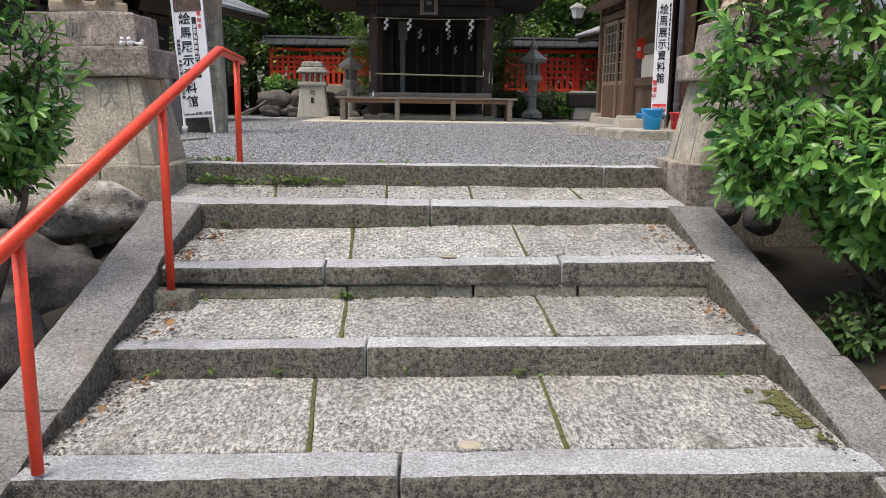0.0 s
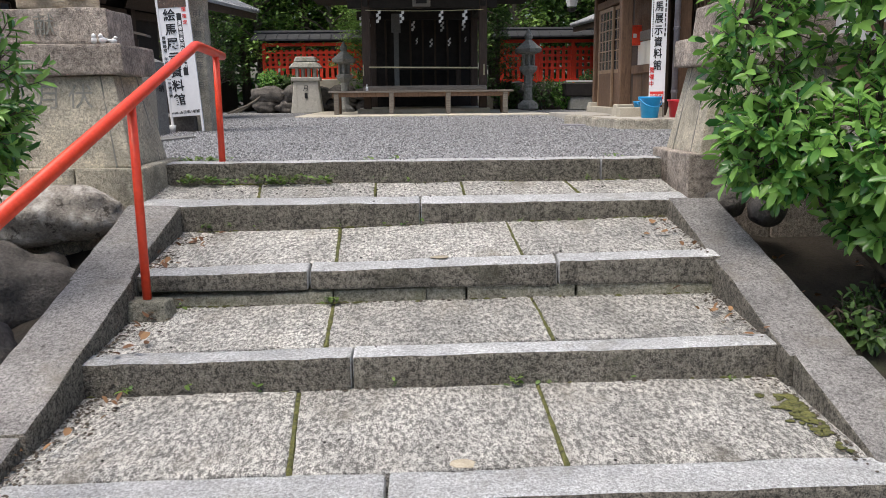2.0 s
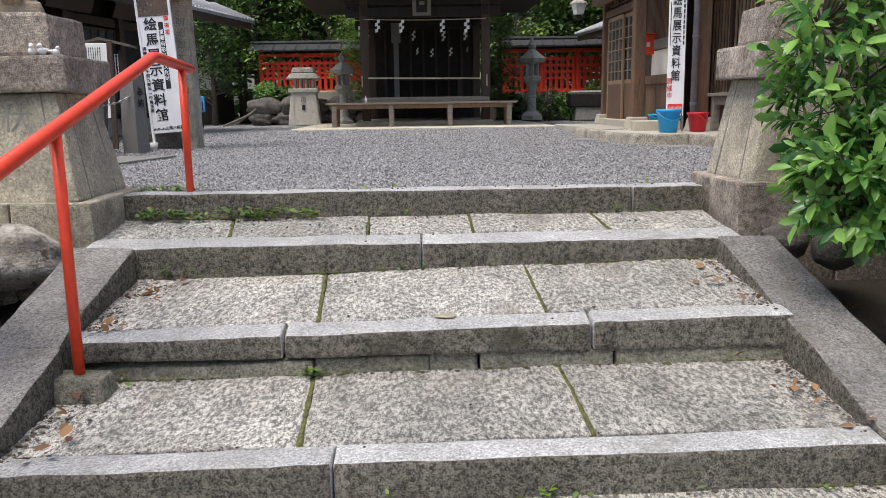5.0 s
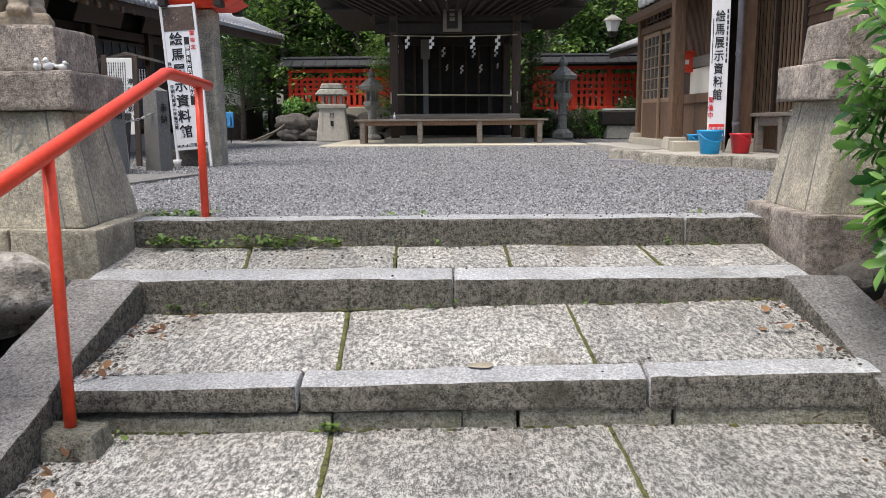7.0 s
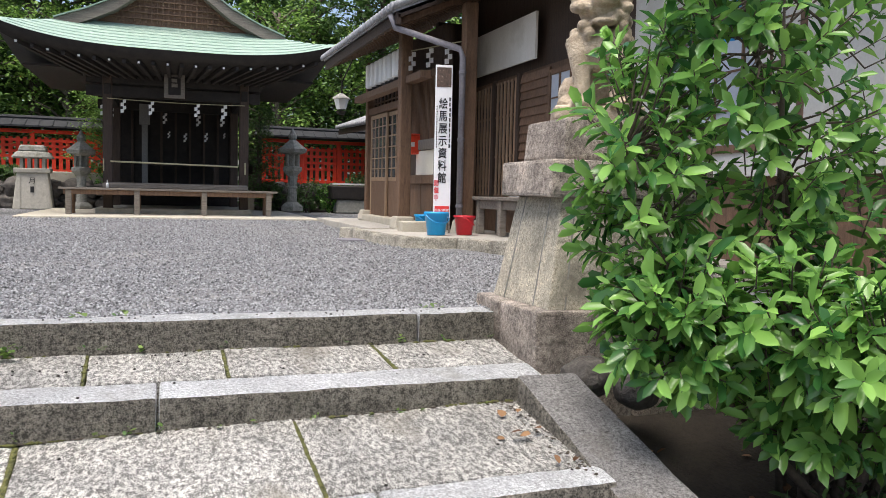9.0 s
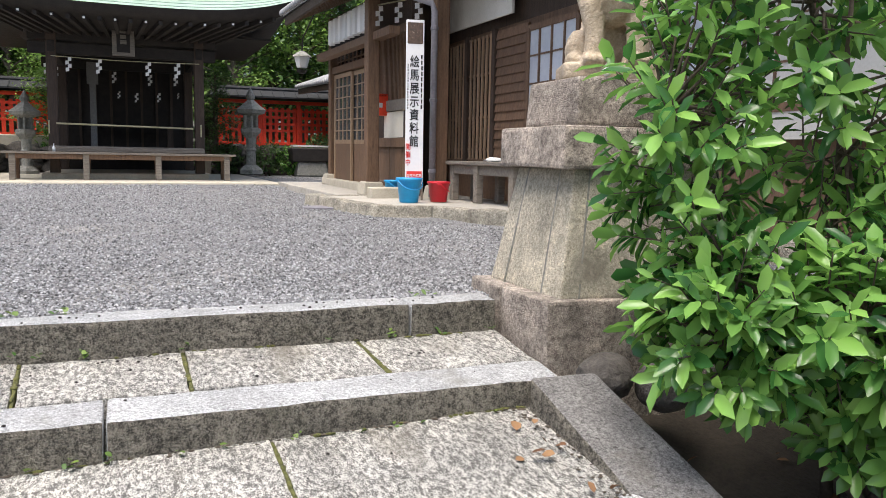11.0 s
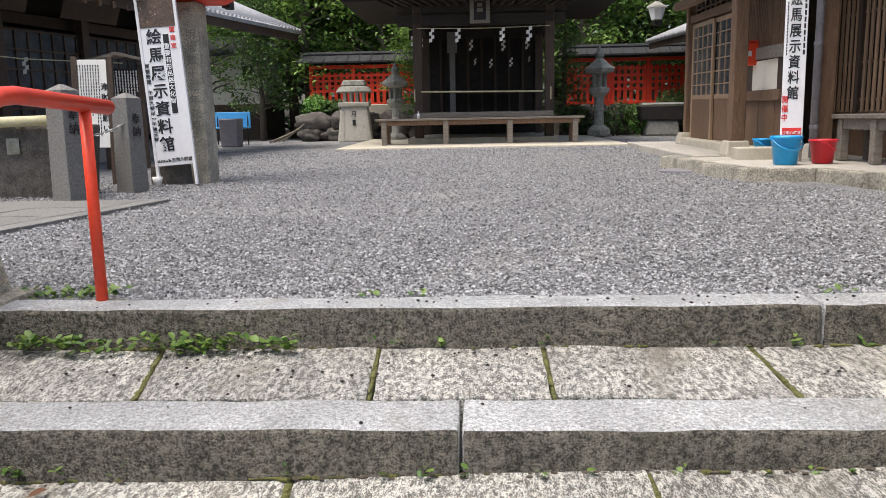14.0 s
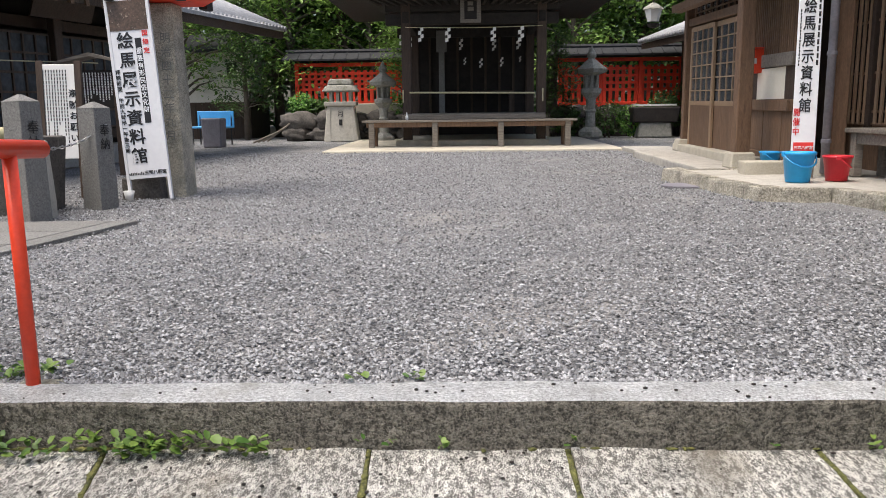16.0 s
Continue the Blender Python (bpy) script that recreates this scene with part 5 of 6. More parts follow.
def lattice_screen(name, y0, y1, z0, z1, x, label, pitch=0.1):
    t = thing(name, (x, (y0 + y1) / 2, 0), label, "screen")
    h = (y1 - y0) / 2
    bm = B()
    box(bm, 0.02, 0.03, -h, h, z0, z1)
    part("backing", bm, BLACKWOOD, t)
    n = int(2 * h / pitch)
    me = None
    for i in range(n + 1):
        if me is None:
            bm = B()
            box(bm, -0.008, 0.008, -0.022, 0.022, z0, z1)
            o = part("slat", bm, DOORWOOD, t)
            me = o.data
        else:
            o = new("slat", me)
            o.parent = t
        o.matrix_basis = offset(t, 0, -h + 2 * h * i / n, 0)
    for z in (z0, z0 + 0.12, z0 + (z1 - z0) * 0.35, z0 + (z1 - z0) * 0.7, z1):
        bm = B()
        box(bm, -0.008, 0.018, -h, h, z - 0.012, z + 0.012)
        part("rail", bm, BROWNWOOD, t)
    for y in (-h, 0, h):
        bm = B()
        box(bm, -0.03, 0.02, y - 0.035, y + 0.035, z0 - 0.05, z1 + 0.05, 0.004)
        part("stile", bm, DARKWOOD, t)


lattice_screen("lattice_screen", 5.3, 6.74, 0.58, 2.0, 4.08, "brown wooden lattice screen on the hall front")
t = thing("siding", (4.1, 4.92, 0), "dark horizontal timber siding boards of the hall", "siding")
for i in range(14):
    bm = B()
    z = 0.62 + 0.1 * i
    hexa(bm, [(-0.035, -0.35, z), (-0.035, 0.34, z), (0.01, 0.34, z), (0.01, -0.35, z), (-0.012, -0.35, z + 0.105), (-0.012, 0.34, z + 0.105), (0.01, 0.34, z + 0.105), (0.01, -0.35, z + 0.105)])
    part("board", bm, BROWNWOOD, t)


def paper_window(y0, y1, z0, z1, x, n, k):
    w = thing("window", (x, (y0 + y1) / 2, 0), "paper-lined gridded window of the hall", "window", kind="structure")
    h = (y1 - y0) / 2
    for i in range(n):
        for j in range(k):
            bm = B()
            box(bm, 0.0, 0.008, -h + 2 * h * i / n + 0.004, -h + 2 * h * (i + 1) / n - 0.004, z0 + (z1 - z0) * j / k + 0.004, z0 + (z1 - z0) * (j + 1) / k - 0.004)
            part("pane", bm, SHOJI, w)
    for i in range(n + 1):
        bm = B()
        y = -h + 2 * h * i / n
        q = 0.03 if i in (0, n) else 0.008
        box(bm, -0.02, 0.012, y - q, y + q, z0, z1)
        part("muntin", bm, BROWNWOOD, w)
    for j in range(k + 1):
        bm = B()
        z = z0 + (z1 - z0) * j / k
        q = 0.03 if j in (0, k) else 0.007
        box(bm, -0.016, 0.01, -h, h, z - q, z + q)
        part("muntin", bm, BROWNWOOD, w)


paper_window(3.6, 4.54, 0.8, 1.95, 4.08, 4, 4)
paper_window(0.9, 2.3, 0.95, 2.1, 4.02, 5, 4)
paper_window(-1.2, 0.3, 0.95, 2.1, 4.02, 5, 4)


def sliding_doors():
    d = thing("lattice_door", (3.38, 8.45, 0), "pair of glazed brown lattice sliding doors", "door", kind="structure")
    for k, (y0, y1, dx) in enumerate(((-0.84, 0.02, 0.0), (-0.02, 0.84, -0.035))):
        leaf = None
        bm = B()
        box(bm, dx - 0.012, dx + 0.012, y0, y1, 0.2, 0.78)
        leaf = part("door_leaf", bm, BROWNWOOD, d, "lower door board")
        bm = B()
        box(bm, dx - 0.004, dx + 0.004, y0, y1, 0.78, 1.78)
        part("pane", bm, GLASS, leaf, "dark old glass")
        for i in range(5):
            y = y0 + (y1 - y0) * i / 4
            q = 0.03 if i in (0, 4) else 0.009
            bm = B()
            box(bm, dx - 0.018, dx + 0.014, y - q, y + q, 0.2 if i in (0, 4) else 0.78, 1.8)
            part("stile", bm, DOORWOOD, leaf)
        for j in range(7):
            z = 0.78 + 1.0 * j / 6
            q = 0.03 if j in (0, 6) else 0.008
            bm = B()
            box(bm, dx - 0.016, dx + 0.012, y0, y1, z - q, z + q)
            part("rail", bm, DOORWOOD, leaf)
    bm = B()
    box(bm, -0.06, 0.04, -0.88, 0.88, 0.12, 0.19)
    part("threshold", bm, GREYWOOD, d)
    bm = B()
    box(bm, -0.08, 0.04, -0.88, 0.9, 1.83, 1.93)
    part("lintel", bm, BROWNWOOD, d)
    for i in range(9):
        bm = B()
        y = -0.8 + 1.6 * i / 8
        box(bm, -0.03, -0.01, y - 0.012, y + 0.012, 1.93, 2.2)
        part("transom_bar", bm, BROWNWOOD, d)
    for z in (2.0, 2.1, 2.2):
        bm = B()
        box(bm, -0.026, -0.012, -0.84, 0.84, z - 0.01, z + 0.01)
        part("transom_rail", bm, BROWNWOOD, d)
    bm = B()
    box(bm, -0.006, 0.0, -0.84, 0.84, 1.93, 2.22)
    part("transom_pane", bm, GLASS, d)


sliding_doors()


def pillar(x, y, h, w=0.1, base=0.12):
    t = thing("pillar", (x, y, 0), "square dark timber porch pillar on a stone base", "pillar", "porch pillars")
    bm = B()
    box(bm, -w, w, -w, w, 0.26, h, 0.012)
    part("shaft", bm, BROWNWOOD, t)
    bm = B()
    frustum(bm, 0.3, 0.3, 0.24, 0.24, base - 0.02, 0.27, 0.015)
    part("stone_base", bm, PLINTH, t)


pillar(3.09, 6.72, 2.72, 0.08)
pillar(3.33, 9.42, 2.7, 0.06)
pillar(3.55, 5.62, 2.9, 0.08)


def platform_right():
    t = thing("hall_platform", (0, 0, 0), "raised stone-edged walkway before the hall", "platform", kind="structure")
    edge = [(3.0, 6.5), (2.17, 6.42), (2.45, 4.54), (2.98, 4.43), (3.1, 3.86), (3.4, 2.7), (3.6, 1.6), (3.7, -3.0)]
    bm = B()
    top = [bm.verts.new((x + 0.12, y + (0.03 if k else -0.04), 0.113)) for k, (x, y) in enumerate(edge)] + [bm.verts.new((4.2, -3.0, 0.113)), bm.verts.new((4.2, 6.46, 0.113))]
    bm.faces.new(top)
    ret = bmesh.ops.extrude_face_region(bm, geom=bm.faces[:])
    for v in ret["geom"]:
        if isinstance(v, bmesh.types.BMVert):
            v.co.z = -0.05
    part("paved_top", bm, PAVING, t, "worn stone paving")
    for i, (a, b) in enumerate(zip(edge, edge[1:])):
        a, b = Vector((*a, 0)), Vector((*b, 0))
        n = max(1, round((b - a).length / 0.95))
        dr = (b - a).normalized()
        nm = Vector((dr.y, -dr.x, 0))
        for k in range(n):
            p, q = a.lerp(b, k / n) + dr * 0.006, a.lerp(b, (k + 1) / n) - dr * 0.006
            inn = -nm * 0.17
            pts = [p, q, q + inn, p + inn]
            if (q - p).cross(inn).z < 0:
                pts = [q, p, p + inn, q + inn]
            bm = B()
            out = nm * 0.02
            hexa(bm, [(v.x + (out.x if m < 2 else 0), v.y + (out.y if m < 2 else 0), -0.06) for m, v in enumerate(pts)] + [(v.x, v.y, 0.118 + 0.008 * math.sin(i * 1.7 + k * 2)) for v in pts], 0.02, 5, 0.022, i * 3 + k)
            part("kerb_stone", bm, KERB, t, "rough kerb stone")
    bm = B()
    box(bm, 2.62, 4.2, 6.53, 9.6, -0.05, 0.1, 0.02, cuts=4, rough=0.012)
    part("rear_slab", bm, PAVING, t)
    bm = B()
    box(bm, 2.8, 3.6, 9.61, 11.2, -0.05, 0.06, 0.015, cuts=3, rough=0.01)
    part("lower_slab", bm, PAVING, t)
    bm = B()
    box(bm, 3.2, 4.2, 6.84, 9.6, 0.09, 0.2, 0.01)
    part("door_sill_slab", bm, PLINTH, t)
    bm = B()
    box(bm, 2.78, 3.36, 5.74, 5.95, 0.1, 0.235, 0.012, cuts=2, rough=0.006)
    part("concrete_step", bm, PLINTH, t)


platform_right()


def bucket(name, x, y, z, r, h, mat, label, turn=0):
    t = thing(name, (x, y, z), label, "bucket", turn=turn)
    bm = B()
    lathe(bm, [(r * 0.74, 0), (r * 0.97, h * 0.9), (r * 1.06, h * 0.9), (r * 1.06, h), (r * 0.93, h), (r * 0.7, 0.02)], 24)
    body = part("body", bm, mat, t, smooth=False)
    for p in body.data.polygons:
        p.use_smooth = len(p.vertices) == 4
    bm = B()
    tube(bm, [(r * 1.08 * math.cos(a), -r * 0.35 * math.sin(a) - r * 0.62 * math.sin(a), h * 0.93 - h * 0.42 * math.sin(a)) for a in [math.pi * k / 12 for k in range(13)]], 0.007, 6)
    part("handle", bm, mat, t, smooth=True)
    for sx in (-1, 1):
        bm = B()
        box(bm, sx * r * 1.05 - 0.012, sx * r * 1.05 + 0.012, -0.02, 0.02, h * 0.84, h * 1.0, 0.004)
        part("lug", bm, mat, t)


bucket("bucket", 2.94, 4.98, 0.118, 0.135, 0.26, BLUE, "round blue plastic bucket with a lowered handle", 10)
bucket("bucket", 3.31, 5.05, 0.118, 0.12, 0.22, RED, "round red plastic bucket beside a blue one", 70)
bucket("bucket", 3.17, 6.13, 0.113, 0.1, 0.2, BLUE, "smaller blue plastic bucket beneath the banner", 40)


def banner_right():
    t = thing("banner_board", (3.13, 5.32, 0.12), "tall white upright signboard leaning on the porch corner", "signboard", turn=-14, tilt=-2.5)
    bm = B()
    box(bm, -0.1, 0.1, 0, 0.03, 0.18, 1.98, 0.004)
    part("board", bm, SIGNWHITE, t)
    for x in (-0.09, 0.09):
        bm = B()
        box(bm, x - 0.012, x + 0.012, 0.004, 0.028, 0.0, 0.19)
        part("leg", bm, GREYWOOD, t)
    bm = B()
    box(bm, -0.085, 0.085, -0.004, 0, 1.72, 1.95)
    part("picture", bm, PHOTO, t)
    lettering("絵\n馬\n展\n示\n資\n料\n館", 0.135, at_xz(-0.005, -0.003, 1.08, 0.8), INK, t, line=1.08, bold=0.0018)
    bars(1, 0.062, 0.088, 0.75, 1.6, -0.001, 14, INK, t, 8, 0.8)
    lettering("開\n催\n中", 0.075, at_xz(-0.07, -0.003, 0.5, 0.8), INKRED, t, line=1.15, bold=0.0012)
    bars(1, -0.09, -0.065, 0.85, 1.5, -0.001, 22, INK, t, 9, 0.5)
    bm = B()
    box(bm, -0.085, 0.085, -0.003, 0, 0.22, 0.32)
    part("red_strip", bm, INKRED, t)
    lettering("三宅八幡宮", 0.033, at_xz(0.0, -0.0055, 0.27), SIGNWHITE, t, bold=0.0006)


banner_right()


def downpipe():
    t = thing("downpipe", (3.42, 5.5, 0.12), "grey rain downpipe on the porch corner", "pipe")
    bm = B()
    tube(bm, [(0, 0, 0.02), (0, 0, 2.1), (-0.03, 0.02, 2.2), (-0.75, 0.35, 2.45), (-0.8, 0.38, 2.6)], 0.038, 12)
    part("pipe", bm, PIPE, t, smooth=True)
    for z in (0.3, 1.1, 1.9):
        bm = B()
        lathe(bm, [(0.041, z), (0.046, z + 0.005), (0.046, z + 0.035), (0.041, z + 0.04)], 12)
        part("clip", bm, PIPE, t)


downpipe()
t = thing("letter_box", (3.35, 7.06, 1.12), "red painted metal letter box on the porch wall", "box")
bm = B()
box(bm, -0.11, 0.066, -0.1, 0.1, 0, 0.26, 0.01)
case = part("case", bm, RAILRED, t)
bm = B()
box(bm, -0.12, 0.068, -0.11, 0.11, 0.262, 0.278, 0.004)
part("lid", bm, RAILRED, case)
bm = B()
box(bm, -0.08, -0.03, -0.103, -0.1, 0.1, 0.16)
part("label_plate", bm, SIGNWHITE, t)
t = thing("poster", (3.416, 6.78, 0.835), "plain cream paper notice on the porch wall", "poster")
bm = B()
box(bm, -0.01, 0.0, -0.4, 0.4, 0, 0.33)
part("sheet", bm, CREAM, t)


def porch_trim():
    t = thing("porch_trim", (3.42, 6.8, 0), "weathered timber rails and boards of the porch wall", "trim", kind="structure")
    for x0, z0, z1, mat, name in ((-0.07, 0.71, 0.83, BROWNWOOD, "sill_rail"), (-0.05, 1.172, 1.31, GREYWOOD, "head_rail"), (-0.05, 2.12, 2.22, BROWNWOOD, "top_rail"), (-0.04, 0.2, 0.27, BROWNWOOD, "foot_rail")):
        bm = B()
        box(bm, x0, 0.002, -0.58, 0.6, z0, z1, 0.008)
        part(name, bm, mat, t)
    for i in range(5):
        bm = B()
        box(bm, -0.014 - 0.004 * (i % 2), 0.002, -0.575 + 0.233 * i, -0.575 + 0.233 * (i + 1) - 0.006, 0.27, 0.71, 0.003)
        part("board", bm, BROWNWOOD, t)
    for i in range(24):
        bm = B()
        box(bm, -0.02, 0.002, -0.56 + 0.049 * i, -0.542 + 0.049 * i, 1.31, 2.12)
        part("slat", bm, BROWNWOOD, t)


porch_trim()
t = thing("wall_bench", (3.78, 4.75, 0.118), "weathered low wooden bench against the hall wall", "bench")
bm = B()
box(bm, -0.2, 0.22, -0.85, 0.75, 0.40, 0.445, 0.008)
part("seat", bm, GREYWOOD, t)
for y in (-0.75, 0.05, 0.66):
    bm = B()
    box(bm, -0.16, -0.08, y - 0.045, y + 0.045, 0, 0.4, 0.006)
    part("leg", bm, GREYWOOD, t)
    bm = B()
    box(bm, 0.1, 0.18, y - 0.045, y + 0.045, 0, 0.4, 0.006)
    part("leg", bm, GREYWOOD, t)
bm = B()
box(bm, -0.15, -0.11, -0.8, 0.7, 0.3, 0.4, 0.004)
part("apron", bm, GREYWOOD, t)
t = thing("folded_cloth", (3.75, 4.6, 0.563), "crumpled white cloth lying on a wooden bench", "cloth")
bm = B()
blob(bm, (0, 0, 0.015), (0.09, 0.12, 0.03), 3, 0.5, 2)
part("cloth", bm, PAPER, t, smooth=True)
bm = B()
blob(bm, (0.02, 0.05, 0.035), (0.05, 0.05, 0.012), 2, 0.4, 5)
part("blue_corner", bm, BLUE, t, smooth=True)


def tiled_roof(name, at, length, run, rise, label, turn=0.0, pitch=0.13):
    """A tiled slope: eave along local y, rising towards +x, with round tile rows and eave tiles."""
    t = thing(name, at, label, "roof", kind="structure", turn=turn)
    bm = B()
    h = length / 2
    hexa(bm, [(0, -h, 0), (0, h, 0), (run, h, rise), (run, -h, rise), (0, -h, 0.06), (0, h, 0.06), (run, h, rise + 0.06), (run, -h, rise + 0.06)])
    part("slope", bm, TILE, t)
    n = int(length / pitch)
    bm = B()
    tube(bm, [(-0.02, 0, 0.07), (run * 0.5, 0, rise * 0.5 + 0.065), (run, 0, rise + 0.07)], 0.042, 8)
    blob(bm, (-0.03, 0, 0.06), (0.03, 0.056, 0.056), 2)
    me = None
    for i in range(n + 1):
        if me is None:
            o = part("tile_row", bm, TILE, t, smooth=True)
            me = o.data
        else:
            o = new("tile_row", me)
            o.parent = t
        o.matrix_basis = offset(t, 0, -h + length * i / n, 0)
    bm = B()
    box(bm, 0.03, 0.08, -h, h, -0.13, -0.0)
    part("fascia", bm, DARKWOOD, t)
    bm = B()
    hexa(bm, [(0.05, -h, -0.06), (0.05, h, -0.06), (run, h, rise - 0.09), (run, -h, rise - 0.09), (0.05, -h, -0.02), (0.05, h, -0.02), (run, h, rise - 0.03), (run, -h, rise - 0.03)])
    part("soffit", bm, DARKWOOD, t)
    for i in range(int(length / 0.28)):
        bm = B()
        y = -h + 0.28 * i + 0.1
        hexa(bm, [(0.08, y, -0.13), (0.08, y + 0.06, -0.13), (run, y + 0.06, rise - 0.16), (run, y, rise - 0.16), (0.08, y, -0.05), (0.08, y + 0.06, -0.05), (run, y + 0.06, rise - 0.09), (run, y, rise - 0.09)])
        part("rafter", bm, BROWNWOOD, t)
    bm = B()
    tube(bm, [(run, -h - 0.05, rise + 0.12), (run, h + 0.05, rise + 0.12)], 0.11, 10)
    part("ridge", bm, TILE, t)
    return t


tiled_roof("porch_roof", (2.62, 7.75, 2.72), 4.1, 1.7, 0.75, "grey tiled porch roof with round eave tiles")
tiled_roof("hall_roof", (3.1, 1.2, 3.05), 9.0, 2.4, 1.1, "grey tiled main roof of the hall")


def paper_lantern_row():
    for i in range(8):
        y = 6.95 + 0.24 * i
        t = thing("hanging_slat_lantern", (3.14, y, 2.14), "pale hanging paper lantern under the porch eave", "lantern", "row of porch lanterns")
        bm = B()
        lathe(bm, [(0.06, 0.03), (0.098, 0.05), (0.098, 0.38), (0.06, 0.4)], 10)
        part("paper", bm, PAPER, t)
        bars(1, -0.03, 0.03, 0.1, 0.33, -0.1, 3, INK, t, i, 0.8)
        bm = B()
        lathe(bm, [(0.05, 0), (0.065, 0.01), (0.065, 0.035), (0.05, 0.04)], 10)
        part("ring", bm, BLACKWOOD, t)


paper_lantern_row()
bm = B()
box(bm, 3.06, 3.2, 6.0, 9.4, 2.02, 2.12, 0.006)
tagged(finish("porch_beam", bm, BROWNWOOD), "long dark porch beam below the lanterns", "beam", kind="structure")
for i in range(3):
    shide(3.16 + 0.12 * i, 6.66 - 0.36 * i, 2.45, 1.0)
bm = B()
tube(bm, [(3.12, 6.72, 2.46), (3.3, 6.2, 2.455), (3.55, 5.62, 2.46)], 0.008, 6)
tagged(finish("straw_rope", bm, BAMBOO, smooth=True), "thin straw rope strung between the porch pillars", "rope")
t = thing("hanging_lantern", (3.05, 10.35, 1.97), "white hexagonal hanging lantern at the far eave", "lantern")
bm = B()
lathe(bm, [(0.085, 0.03), (0.135, 0.21)], 6)
part("glass_body", bm, PAPER, t)
bm = B()
lathe(bm, [(0.165, 0.21), (0.15, 0.235), (0.03, 0.31)], 6)
part("cap", bm, LANTERN, t)
bm = B()
lathe(bm, [(0.06, -0.06), (0.1, -0.0)], 6)
part("foot", bm, BLACKWOOD, t)
bm = B()
tube(bm, [(0, 0, 0.3), (0, -0.05, 0.5), (0.08, -0.98, 0.96)], 0.012, 6)
part("arm", bm, BLACKWOOD, t)
tiled_roof("far_roof", (4.7, 15.6, 2.2), 3.6, 1.8, 0.7, "dark tiled roof of a far shrine building", 8)
bm = B()
box(bm, 5.4, 7.5, 13.8, 17.2, 0.0, 2.5)
tagged(finish("wall_far", bm, DARKWOOD), "dark timber wall of a far building", "wall", kind="structure")


t = thing("blue_sheet", (4.04, 1.55, 1.75), "bright blue plastic sheet pinned to the white wall", "sheet")
bm = B()
box(bm, -0.03, 0.0, -0.28, 0.28, 0, 0.3, 0.01, cuts=2, rough=0.02)
part("sheet", bm, BLUE, t)


# ---- left side: monument, signs, posts, hall ----
def monument():
    t = thing("stone_pillar", (-2.73, 5.42, 0), "tall worn stone pillar with carved column of characters", "pillar")
    bm = B()
    frustum(bm, 0.36, 0.32, 0.30, 0.28, -0.05, 1.75, 0.02, cuts=4, rough=0.012, seed=2)
    shaft = part("shaft", bm, PEDESTAL, t)
    bm = B()
    box(bm, -0.34, 0.02, -0.36, -0.19, -0.03, 0.2, 0.02, None, 2, 0.012)
    part("foot_block", bm, DARKROCK, t, "dark stone block")
    lettering("明\n治\n四\n十\n二\n年\n九\n月", 0.1, Matrix.Translation((0.075, -0.1535, 1.0)) @ Matrix.Rotation(-math.atan2(0.02, 1.8), 4, "X") @ UPRIGHT, LANTERN, shaft, "carved_writing", line=1.25)
    bm = B()
    frustum(bm, 0.62, 0.58, 0.9, 0.8, 1.76, 1.86, 0.01)
    frustum(bm, 0.78, 0.7, 0.78, 0.7, 1.86, 2.0, 0.01)
    part("red_tray", bm, FENCERED, t, "vermilion painted wooden tray")
    for sx in (-1, 1):
        for sy in (-1, 1):
            bm = B()
            box(bm, sx * 0.30 - 0.04, sx * 0.30 + 0.04, sy * 0.38 - 0.09, sy * 0.38 + 0.09, 1.74, 1.83, 0.004)
            part("bracket_end", bm, BLACKWOOD, t, "black painted bracket end")
            bm = B()
            box(bm, sx * 0.28 - 0.03, sx * 0.28 + 0.03, sy * 0.24 - 0.03, sy * 0.24 + 0.03, 2.0, 2.5)
            part("lantern_post", bm, FENCERED, t)
    bm = B()
    box(bm, -0.25, 0.25, -0.21, 0.21, 2.0, 2.5)
    part("lantern_box", bm, COPPER, t, "green latticed lantern window")
    bm = B()
    frustum(bm, 1.1, 1.0, 0.3, 0.25, 2.5, 2.85, 0.02)
    part("lantern_roof", bm, BLACKTILE, t)


monument()


